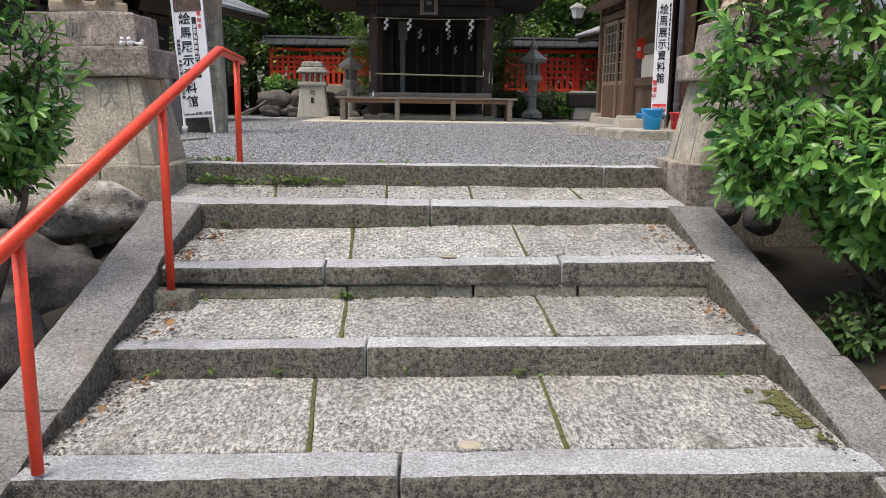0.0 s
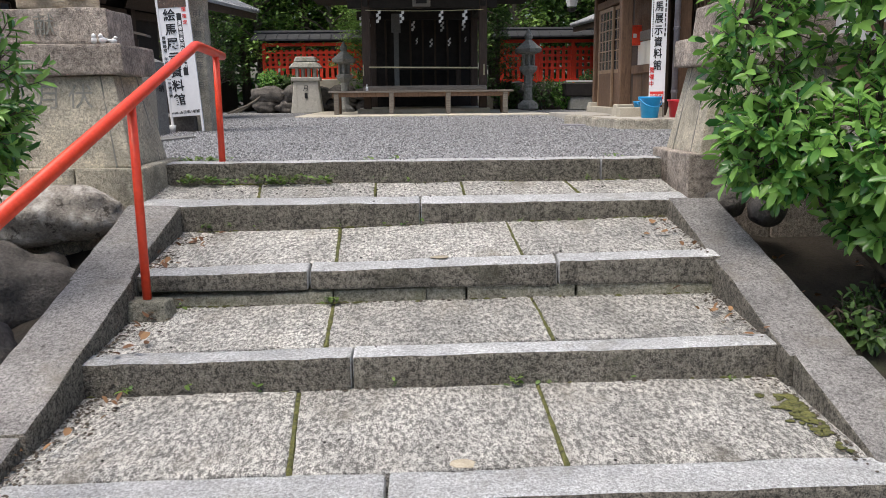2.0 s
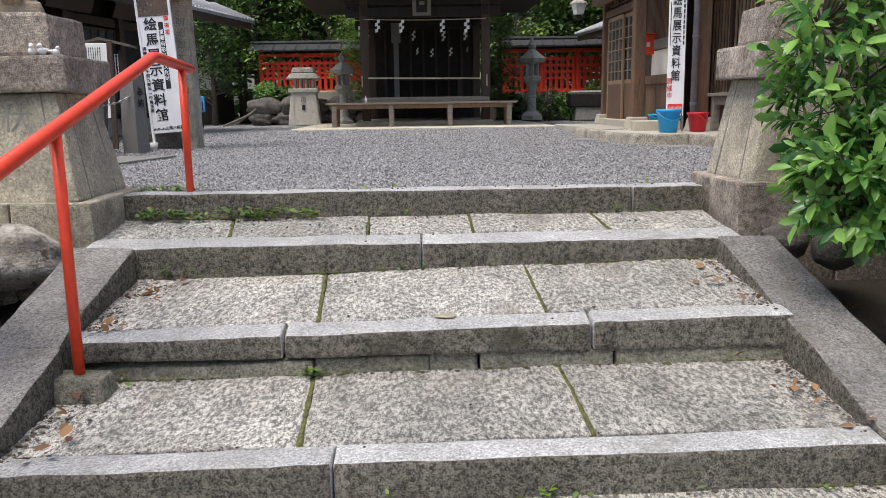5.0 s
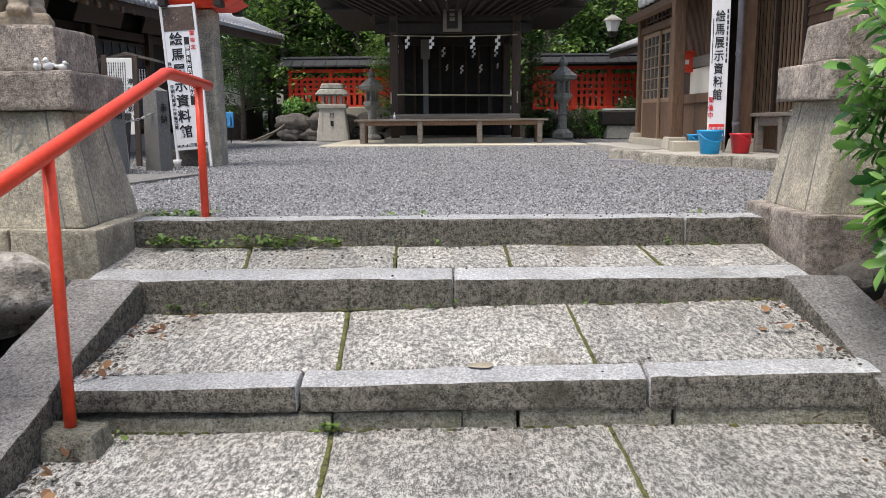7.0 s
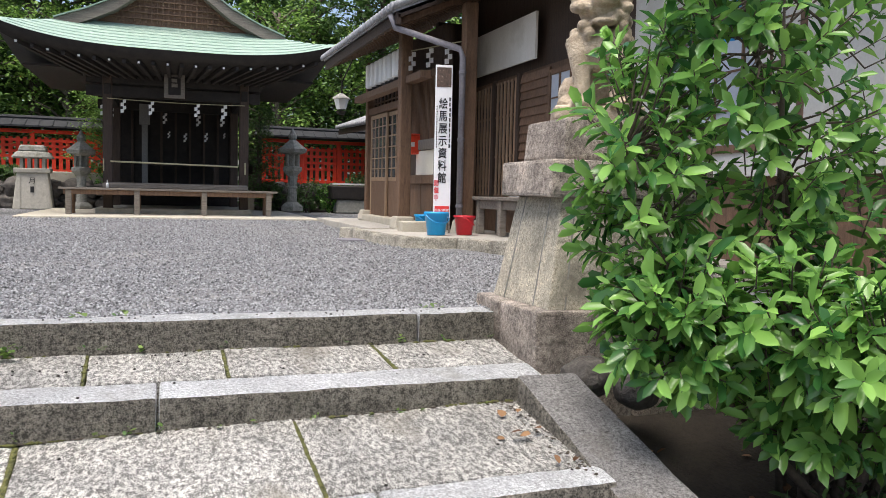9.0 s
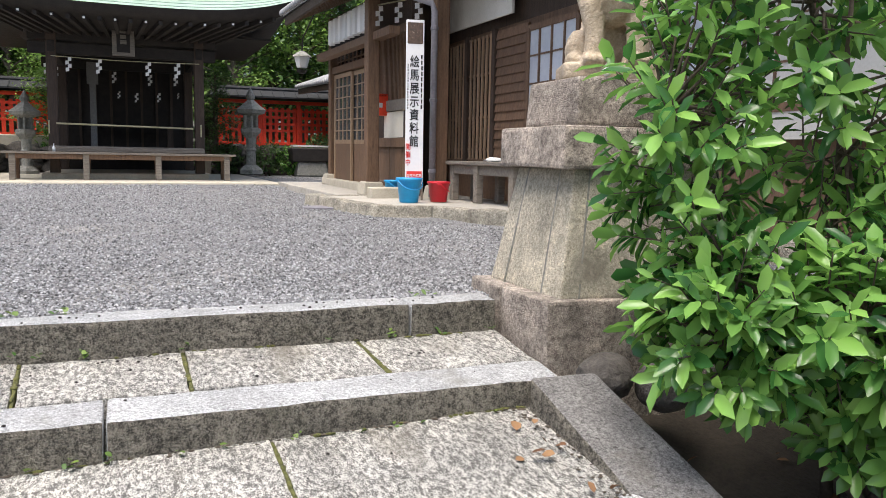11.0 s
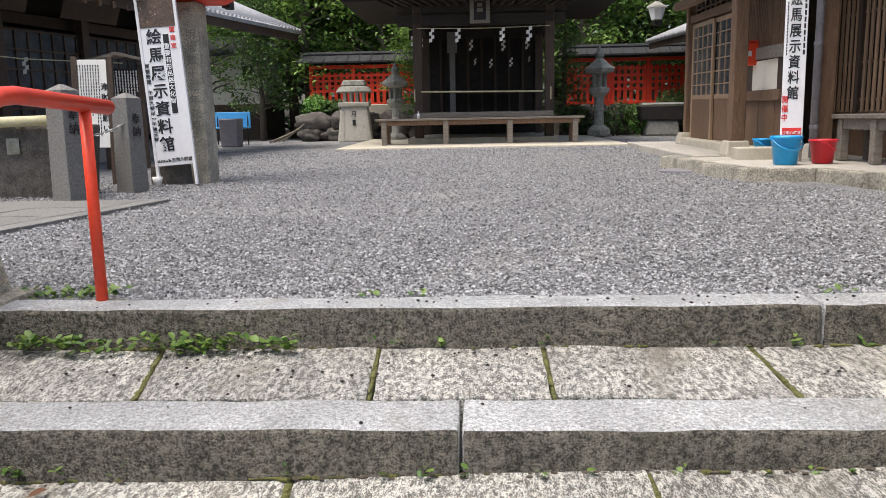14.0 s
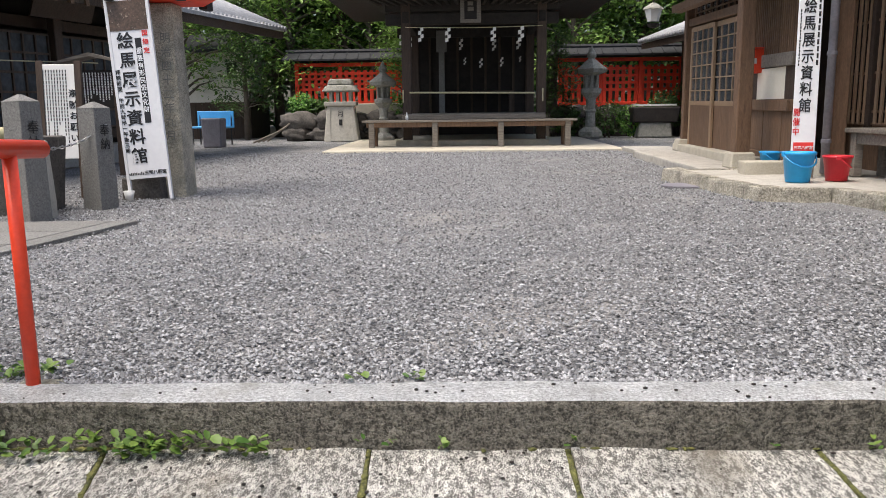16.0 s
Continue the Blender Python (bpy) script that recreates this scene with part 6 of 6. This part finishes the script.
def signboard_left():
    t = thing("signboard", (-2.79, 5.02, 0.0), "white upright exhibition signboard leaning on a stone pillar", "signboard", turn=4, tilt=-3, lean=-4.0)
    bm = B()
    box(bm, -0.19, 0.19, 0, 0.03, 0.2, 1.78, 0.004)
    part("board", bm, SIGNWHITE, t)
    for x in (-0.18, 0.18):
        bm = B()
        box(bm, x - 0.014, x + 0.014, -0.006, 0.034, 0.0, 1.79, 0.003)
        part("frame_post", bm, SIGNWHITE, t, "white painted frame post")
    bm = B()
    box(bm, -0.165, 0.165, -0.005, 0, 1.5, 1.755)
    part("picture", bm, PHOTO, t, "faded sepia group picture")
    lettering("絵\n馬\n展\n示\n資\n料\n館", 0.146, at_xz(-0.05, -0.003, 0.90, 0.98), INK, t, line=1.15, bold=0.0028)
    bm = B()
    box(bm, 0.036, 0.09, -0.002, 0, 0.69, 1.43)
    st = part("black_strip", bm, INK, t)
    lettering("重\n要\n有\n形\n民\n俗\n文\n化\n財", 0.058, at_xz(0.063, -0.004, 1.06, 0.9), SIGNWHITE, st, line=1.1, bold=0.0006)
    lettering("国\n指\n定", 0.052, at_xz(0.128, -0.003, 1.39), INKRED, t, line=1.45, bold=0.0008)
    lettering("拝\n観\n時\n間\n \n午\n前\n九\n時\n半\n〜\n午\n後\n三\n時", 0.044, at_xz(-0.148, -0.003, 0.80), INK, t, line=1.12, bold=0.0006)
    lettering("三宅八幡宮", 0.04, at_xz(0.07, -0.003, 0.25), INK, t, bold=0.0008)
    bm = B()
    r = random.Random(3)
    for i in range(9):
        box(bm, -0.165 + 0.015 * i, -0.155 + 0.015 * i, -0.002, 0, 0.235, 0.235 + r.uniform(0.015, 0.03))
    part("fine_writing", bm, INK, t)


signboard_left()


def granite_post(x, y, h, turn):
    t = thing("granite_post", (x, y, 0), "square granite fence post with a pointed top", "post", "granite fence posts", turn=turn)
    bm = B()
    frustum(bm, 0.2, 0.19, 0.18, 0.17, -0.05, h, 0.008, cuts=2, rough=0.004, seed=x)
    frustum(bm, 0.18, 0.17, 0.02, 0.02, h, h + 0.05)
    part("shaft", bm, POST, t)
    lettering("奉\n納", 0.1, Matrix.Translation((0.099, 0, h - 0.24)) @ Matrix.Rotation(radians(90), 4, "Z") @ UPRIGHT, INK, t, "carved_writing", 1.1)


granite_post(-3.1, 3.62, 0.86, -22)
granite_post(-2.98, 4.46, 0.82, -22)


def chain(a, b, sag, n):
    t = thing("chain", a, "grey steel link chain slung between granite posts", "chain")
    d = Vector(b) - Vector(a)
    for i in range(n):
        u, v = i / n, (i + 1) / n
        p, q = (d * k + Vector((0, 0, -4 * sag * k * (1 - k))) for k in (u, v))
        m, w = (p + q) / 2, (q - p)
        side = Vector((0, 1, 0)) if i % 2 else Vector((0.7, 0, 0.7))
        bm = B()
        wd = w.normalized()
        side = (side - wd * side.dot(wd)).normalized()
        pts = [m + wd * w.length * 0.7 * math.cos(k * math.pi / 5) + side * 0.014 * math.sin(k * math.pi / 5) for k in range(11)]
        tube(bm, pts, 0.0045, 5, False)
        part("link", bm, STEEL, t)


chain((-3.42, 3.95, 0.58), (-2.88, 4.45, 0.68), 0.12, 24)
t = thing("bamboo_rail", (-3.6, 3.9, 0.62), "weathered bamboo rail behind the granite posts", "rail")
bm = B()
tube(bm, [(-0.9, 0.05, 0), (0.38, -0.02, 0.02)], 0.045, 12)
part("pole", bm, BAMBOO, t, smooth=True)
for x in (-0.5, -0.05, 0.3):
    bm = B()
    tube(bm, [(x - 0.012, 0.03, 0.005), (x + 0.012, 0.03, 0.005)], 0.049, 12)
    part("node", bm, BAMBOO, t)
t = thing("stone_basin", (-3.75, 4.25, 0), "large carved granite water basin", "basin")
bm = B()
frustum(bm, 0.9, 0.5, 1.0, 0.56, -0.02, 0.6, 0.03, cuts=2, rough=0.01)
part("block", bm, DARKROCK, t)
bars(1, -0.05, 0.1, 0.15, 0.5, -0.29, 2, LANTERN, t, 2, 0.9, "carved_writing")
t = thing("carved_stone", (-3.2, 3.86, 0), "short pale upright stone with a carved character", "stone")
bm = B()
frustum(bm, 0.26, 0.16, 0.22, 0.14, -0.03, 0.58, 0.02, cuts=3, rough=0.01)
body = part("block", bm, TABLET, t)
lettering("ぬ", 0.15, at_xz(0.0, -0.078, 0.38), LANTERN, body, "carved_character")
t = thing("bollard_lamp", (-3.1, 4.85, 0), "short black tube lamp standing on the gravel", "lamp")
bm = B()
lathe(bm, [(0.045, 0), (0.045, 0.28), (0.02, 0.3)], 12)
part("tube", bm, INK, t, smooth=True)
t = thing("water_cup", (-2.98, 5.0, 0), "small white cup beside the signboard foot", "cup")
bm = B()
lathe(bm, [(0.03, 0), (0.05, 0.09), (0.045, 0.09), (0.028, 0.01)], 14)
part("bowl", bm, PORCELAIN, t, smooth=True)


def left_paving():
    t = thing("left_pavement", (0, 0, 0), "flat stone border slabs beside the gravel", "pavement", kind="structure")
    edge = [(-2.52, 2.2), (-2.3, 3.4), (-2.36, 3.47)]
    for i in range(5):
        a, b = 1.0 + 0.5 * i, 1.5 + 0.5 * i
        xa, xb = -2.72 + 0.183 * (a - 1.1), -2.72 + 0.183 * (b - 1.1)
        for j in range(3):
            w0, w1 = (0.0, 0.16) if j == 0 else (0.17 + 0.55 * (j - 1), 0.71 + 0.55 * (j - 1))
            bm = B()
            hexa(bm, [(xa - w1, a + 0.005, -0.06), (xa - w0, a + 0.005, -0.06), (xb - w0, b - 0.005, -0.06), (xb - w1, b - 0.005, -0.06),
                      (xa - w1, a + 0.005, 0.025), (xa - w0, a + 0.005, 0.025), (xb - w0, b - 0.005, 0.025), (xb - w1, b - 0.005, 0.025)], 0.006, 1, 0.004, i + j)
            part("slab", bm, POST, t)


left_paving()


def hall_left():
    """The old votive hall along the left side, its front turned a little to the yard."""
    turn = -13.0
    t = thing("votive_hall", (-6.0, 5.0, 0), "old dark timber hall with gridded windows", "building", turn=turn)
    L = 5.9
    bm = B()
    box(bm, -2.5, -0.02, -3.0, L, 0.0, 2.9)
    wall = part("wall", bm, BLACKWOOD, t, "near-black timber wall")
    bm = B()
    box(bm, -2.4, 0.05, -3.0, L + 0.05, 0.0, 0.3, 0.02)
    part("stone_footing", bm, PAVING, t)
    for i in range(6):
        y = -2.6 + 1.5 * i
        bm = B()
        box(bm, -0.02, 0.1, y - 0.07, y + 0.07, 0.2, 2.7, 0.008)
        part("post", bm, DARKWOOD, t)
        w = None
        if i < 5:
            bm = B()
            box(bm, -0.018, -0.004, y + 0.1, y + 1.4, 0.55, 1.75)
            w = part("window", bm, GLASS, t, "gridded window")
            for k in range(7):
                bm = B()
                yy = y + 0.1 + 1.3 * k / 6
                box(bm, -0.004, 0.02, yy - 0.014, yy + 0.014, 0.55, 1.75)
                part("muntin", bm, DARKWOOD, w)
            for k in range(6):
                bm = B()
                z = 0.55 + 1.2 * k / 5
                box(bm, -0.003, 0.018, y + 0.1, y + 1.4, z - 0.014, z + 0.014)
                part("muntin", bm, DARKWOOD, w)
    for z in (0.45, 1.85, 2.3):
        bm = B()
        box(bm, -0.01, 0.12, -3.0, L, z - 0.07, z + 0.07, 0.006)
        part("beam", bm, DARKWOOD, t)
    bm = B()
    box(bm, -0.005, 0.02, -2.9, 1.2, 2.38, 2.66)
    part("plaster_band", bm, PLASTER, t)
    for y in (1.2, 2.9, 4.6):
        bm = B()
        hexa(bm, [(0.1, y, 1.95), (0.1, y + 1.1, 1.95), (0.13, y + 1.1, 1.95), (0.13, y, 1.95), (0.35, y, 2.6), (0.35, y + 1.1, 2.6), (0.38, y + 1.1, 2.6), (0.38, y, 2.6)])
        part("votive_panel", bm, DARKWOOD, t, "dark framed votive picture panel")


hall_left()
r = tiled_roof("votive_hall_roof", (-4.35, 8.6, 2.2), 9.6, 2.4, 1.05, "grey tiled roof of the old votive hall", 167)
bm = B()
tube(bm, [(-5.75, 5.4, 1.42), (-5.3, 7.0, 1.38), (-4.9, 8.8, 1.42)], 0.008, 6)
tagged(finish("straw_rope", bm, BAMBOO, smooth=True), "thin straw rope strung along the votive hall", "rope")
for x, y in ((-5.62, 5.9), (-5.3, 7.0), (-5.08, 8.0)):
    shide(x, y, 1.4, 0.8)


def notice(x, y, z, w, h, label, mat, ink, seed, turn, tilt, roof=False):
    t = thing("notice_board", (x, y, z), label, "notice", turn=turn, tilt=tilt)
    bm = B()
    box(bm, -w / 2, w / 2, 0, 0.03, 0, h, 0.004)
    part("panel", bm, mat, t)
    if roof:
        bars(12, -w * 0.44, w * 0.44, h * 0.08, h * 0.94, -0.001, 20, ink, t, seed, 0.55)
    else:
        bars(9, -w * 0.44, w * 0.22, h * 0.08, h * 0.94, -0.001, 22, ink, t, seed, 0.45)
        lettering("浄\n財\nお\n願\nい", 0.075, at_xz(w * 0.34, -0.003, h * 0.45), ink, t, line=1.35, bold=0.0015)
    for sx in (-1, 1):
        bm = B()
        box(bm, sx * w / 2 - 0.03, sx * w / 2 + 0.03, -0.004, 0.05, -z, h + 0.03, 0.004)
        part("post", bm, DARKWOOD, t)
    if roof:
        for sx in (-1, 1):
            bm = B()
            hexa(bm, [(0, -0.15, h + 0.16), (sx * (w / 2 + 0.18), -0.15, h + 0.06), (sx * (w / 2 + 0.18), 0.2, h + 0.06), (0, 0.2, h + 0.16),
                      (0, -0.15, h + 0.2), (sx * (w / 2 + 0.18), -0.15, h + 0.09), (sx * (w / 2 + 0.18), 0.2, h + 0.09), (0, 0.2, h + 0.2)])
            part("little_roof", bm, GREYWOOD, t)


notice(-3.65, 5.2, 0.37, 0.33, 0.86, "white paper notice board with rows of writing", PAPER, INK, 5, 10, -6)
notice(-4.36, 7.5, 0.82, 0.48, 0.45, "dark roofed wooden notice board with white writing", BLACKWOOD, PAPER, 6, 6, 0, True)


def blue_bench(x, y, turn):
    t = thing("blue_bench", (x, y, 0), "blue painted bench with thin steel legs", "bench", "blue benches", turn=turn)
    for z0, z1, y0, y1, n in ((0.36, 0.40, -0.2, 0.16, "seat"), (0.36, 0.72, 0.2, 0.225, "backrest")):
        bm = B()
        box(bm, -0.42, 0.42, y0, y1, z0, z1, 0.008)
        part(n, bm, BENCHBLUE, t)
    for sx in (-1, 1):
        bm = B()
        tube(bm, [(sx * 0.36, -0.16, 0), (sx * 0.36, -0.16, 0.36), (sx * 0.36, 0.18, 0.37), (sx * 0.36, 0.22, 0.7)], 0.015, 6)
        tube(bm, [(sx * 0.36, 0.18, 0), (sx * 0.36, 0.18, 0.37)], 0.015, 6)
        part("leg", bm, INK, t)


blue_bench(-5.25, 14.7, -8)
blue_bench(-5.5, 11.2, -14)
t = thing("waste_bin", (-4.85, 13.6, 0), "grey square metal waste bin beside a bench", "bin")
bm = B()
frustum(bm, 0.36, 0.36, 0.4, 0.4, 0, 0.58, 0.02)
part("body", bm, PIPE, t)


def storehouse():
    t = thing("storehouse", (-6.2, 18.5, 0), "white plastered storehouse with a dark wooden skirt", "building")
    bm = B()
    box(bm, -1.6, 0.75, 0, 2.0, 0.95, 2.25)
    part("plaster_wall", bm, PLASTER, t)
    bm = B()
    box(bm, -1.6, 0.77, -0.02, 2.02, 0, 0.95)
    part("wood_skirt", bm, DARKWOOD, t)
    for i in range(12):
        bm = B()
        x = -1.5 + 0.2 * i
        box(bm, x - 0.012, x + 0.012, -0.04, -0.021, 0, 0.95)
        part("batten", bm, DARKWOOD, t)
    bm = B()
    hexa(bm, [(-2.0, -0.35, 2.2), (1.1, -0.35, 2.2), (1.1, 1.0, 2.7), (-2.0, 1.0, 2.7), (-2.0, -0.35, 2.28), (1.1, -0.35, 2.28), (1.1, 1.0, 2.8), (-2.0, 1.0, 2.8)])
    part("roof", bm, BLACKTILE, t)
    bm = B()
    box(bm, 0.2, 0.45, -0.03, -0.002, 1.55, 1.95)
    part("window", bm, BLACKWOOD, t)


storehouse()
bm = B()
for k in range(4):
    tube(bm, [(-4.5 + 0.05 * k, 15.2 + 0.2 * k, 0.02), (-3.95 + 0.04 * k, 15.9, 0.3 + 0.04 * k)], 0.02, 6)
tagged(finish("bamboo_poles", bm, GREYWOOD, smooth=True), "grey bamboo poles leaning in a pile", "poles")
t = thing("manhole", (2.2, 5.75, 0.005), "round iron drain cover in the gravel", "cover")
bm = B()
lathe(bm, [(0.22, 0), (0.22, 0.014), (0.19, 0.018)], 24)
part("lid", bm, PIPE, t)


# ---- trees behind ----
def tree(name, h, crown, n, seed, mat, leaf, label, spread=1.0, clumps=46, trunk_r=0.16):
    r = random.Random(seed)
    t = thing(name, (0, 0, 0), label, "tree", "trees behind the fence")
    bm = B()
    tube(bm, [(0, 0, -0.2), (0.05, 0.02, h * 0.3), (-0.04, 0.05, h * 0.6), (0.03, 0, h * 0.95)], [trunk_r, trunk_r * 0.8, trunk_r * 0.5, 0.03], 10)
    leaves = []
    for c in range(clumps):
        z = h * (crown + (1.0 - crown) * (c + r.random()) / clumps)
        rad = spread * (1.0 - 0.55 * (z / h - crown) / (1 - crown)) * r.uniform(0.25, 1.0)
        a = r.uniform(0, 6.28)
        p = Vector((rad * math.cos(a), rad * math.sin(a), z))
        s0 = Vector((0, 0, z - r.uniform(0.2, 0.6)))
        tube(bm, [s0, s0.lerp(p, 0.5) + Vector((0, 0, 0.1)), p], [0.04, 0.025, 0.01], 5, False)
        cr = r.uniform(0.3, 0.6) * (0.6 + 0.4 * spread)
        for i in range(n):
            d = Vector((r.gauss(0, 1), r.gauss(0, 1), r.gauss(0, 0.5)))
            q = p + d * cr * 0.5
            w = Vector((r.gauss(0, 1), r.gauss(0, 1), r.gauss(-0.3, 0.4)))
            ln = r.uniform(*leaf)
            leaves.append((q, w, Vector((r.gauss(0, 0.4), r.gauss(0, 0.4), 1)), ln, ln * 0.5))
    part("trunk", bm, BARK, t, "", True)
    leaf_mesh("crown", leaves, mat, t, "")
    return t


cedar = tree("cedar_tree", 9.0, 0.18, 70, 1, LEAF_DARK, (0.12, 0.24), "tall dark evergreen tree behind the shrine", 1.5, 70, 0.2)
maple = tree("maple_tree", 5.0, 0.28, 80, 2, LEAF_LIGHT, (0.08, 0.16), "light green broadleaf tree behind the red fence", 1.6, 44, 0.1)
oak = tree("oak_tree", 7.0, 0.2, 75, 3, LEAF_DARK, (0.1, 0.2), "broadleaf tree with dense mid-green foliage", 1.8, 60, 0.16)
for kind in (cedar, maple, oak):
    kind.scale = (1.16, 1.16, 1.16)
cedar.location = site((-3.3, 20.4, 0)).tolist()
maple.location = site((-2.3, 19.2, 0.2)).tolist()
oak.location = site((4.4, 21.0, 0)).tolist()
tr = random.Random(17)
for kind, x, y, s in ((cedar, -6.0, 20.5, 1.1), (cedar, -1.2, 21.5, 1.1), (cedar, 1.4, 22, 1.2), (cedar, 6.5, 20.5, 1.0), (cedar, -8.5, 22, 1.2), (cedar, -4.8, 23, 1.3), (cedar, 3.0, 24, 1.3), (cedar, 8.5, 22, 1.2),
                      (oak, -5.3, 17.6, 0.5), (oak, -5.0, 20.0, 1.0), (oak, -1.5, 24, 1.3), (oak, 6.6, 23, 1.2), (oak, 0.5, 26, 1.5), (oak, -10, 19, 1.2), (oak, -7.5, 26, 1.6), (oak, 10.5, 25, 1.6), (oak, 4.5, 28, 1.6),
                      (maple, -1.2, 17.3, 0.55), (oak, 2.35, 16.9, 0.36), (maple, -1.0, 18.9, 0.9), (maple, 5.2, 20.5, 1.1), (maple, -4.4, 19.0, 1.1), (maple, 7.5, 18.5, 1.1), (maple, -6.8, 17.5, 1.0), (maple, 3.2, 20.0, 1.2), (maple, -2.9, 22.0, 1.6), (maple, 0.6, 20.5, 1.5)):
    c = copy_thing(kind, place(x, y, 0, 0, 0, tr.uniform(0, 360)))
    c.scale = (s * 1.16, s * 1.16, s * 1.16)


def far_wood():
    r = random.Random(23)
    leaves = []
    for i in range(16000):
        a = r.uniform(-0.75, 0.8)
        d = r.uniform(30, 36)
        x, y = d * math.sin(a) * 1.2, d * math.cos(a)
        z = r.uniform(0, 8.5 + 2.0 * noise.noise(Vector((a * 6, 0, 0))))
        leaves.append(((x, y, z), (r.gauss(0, 1), r.gauss(0, 1), r.gauss(0, 0.5)), (r.gauss(0, 0.4), r.gauss(0, 0.4), 1), r.uniform(0.4, 0.9), r.uniform(0.25, 0.5)))
    tagged(leaf_mesh("far_woods", leaves, LEAF_DARK), "dense green woods on the slope beyond the shrine", "woods", kind="stuff")


far_wood()
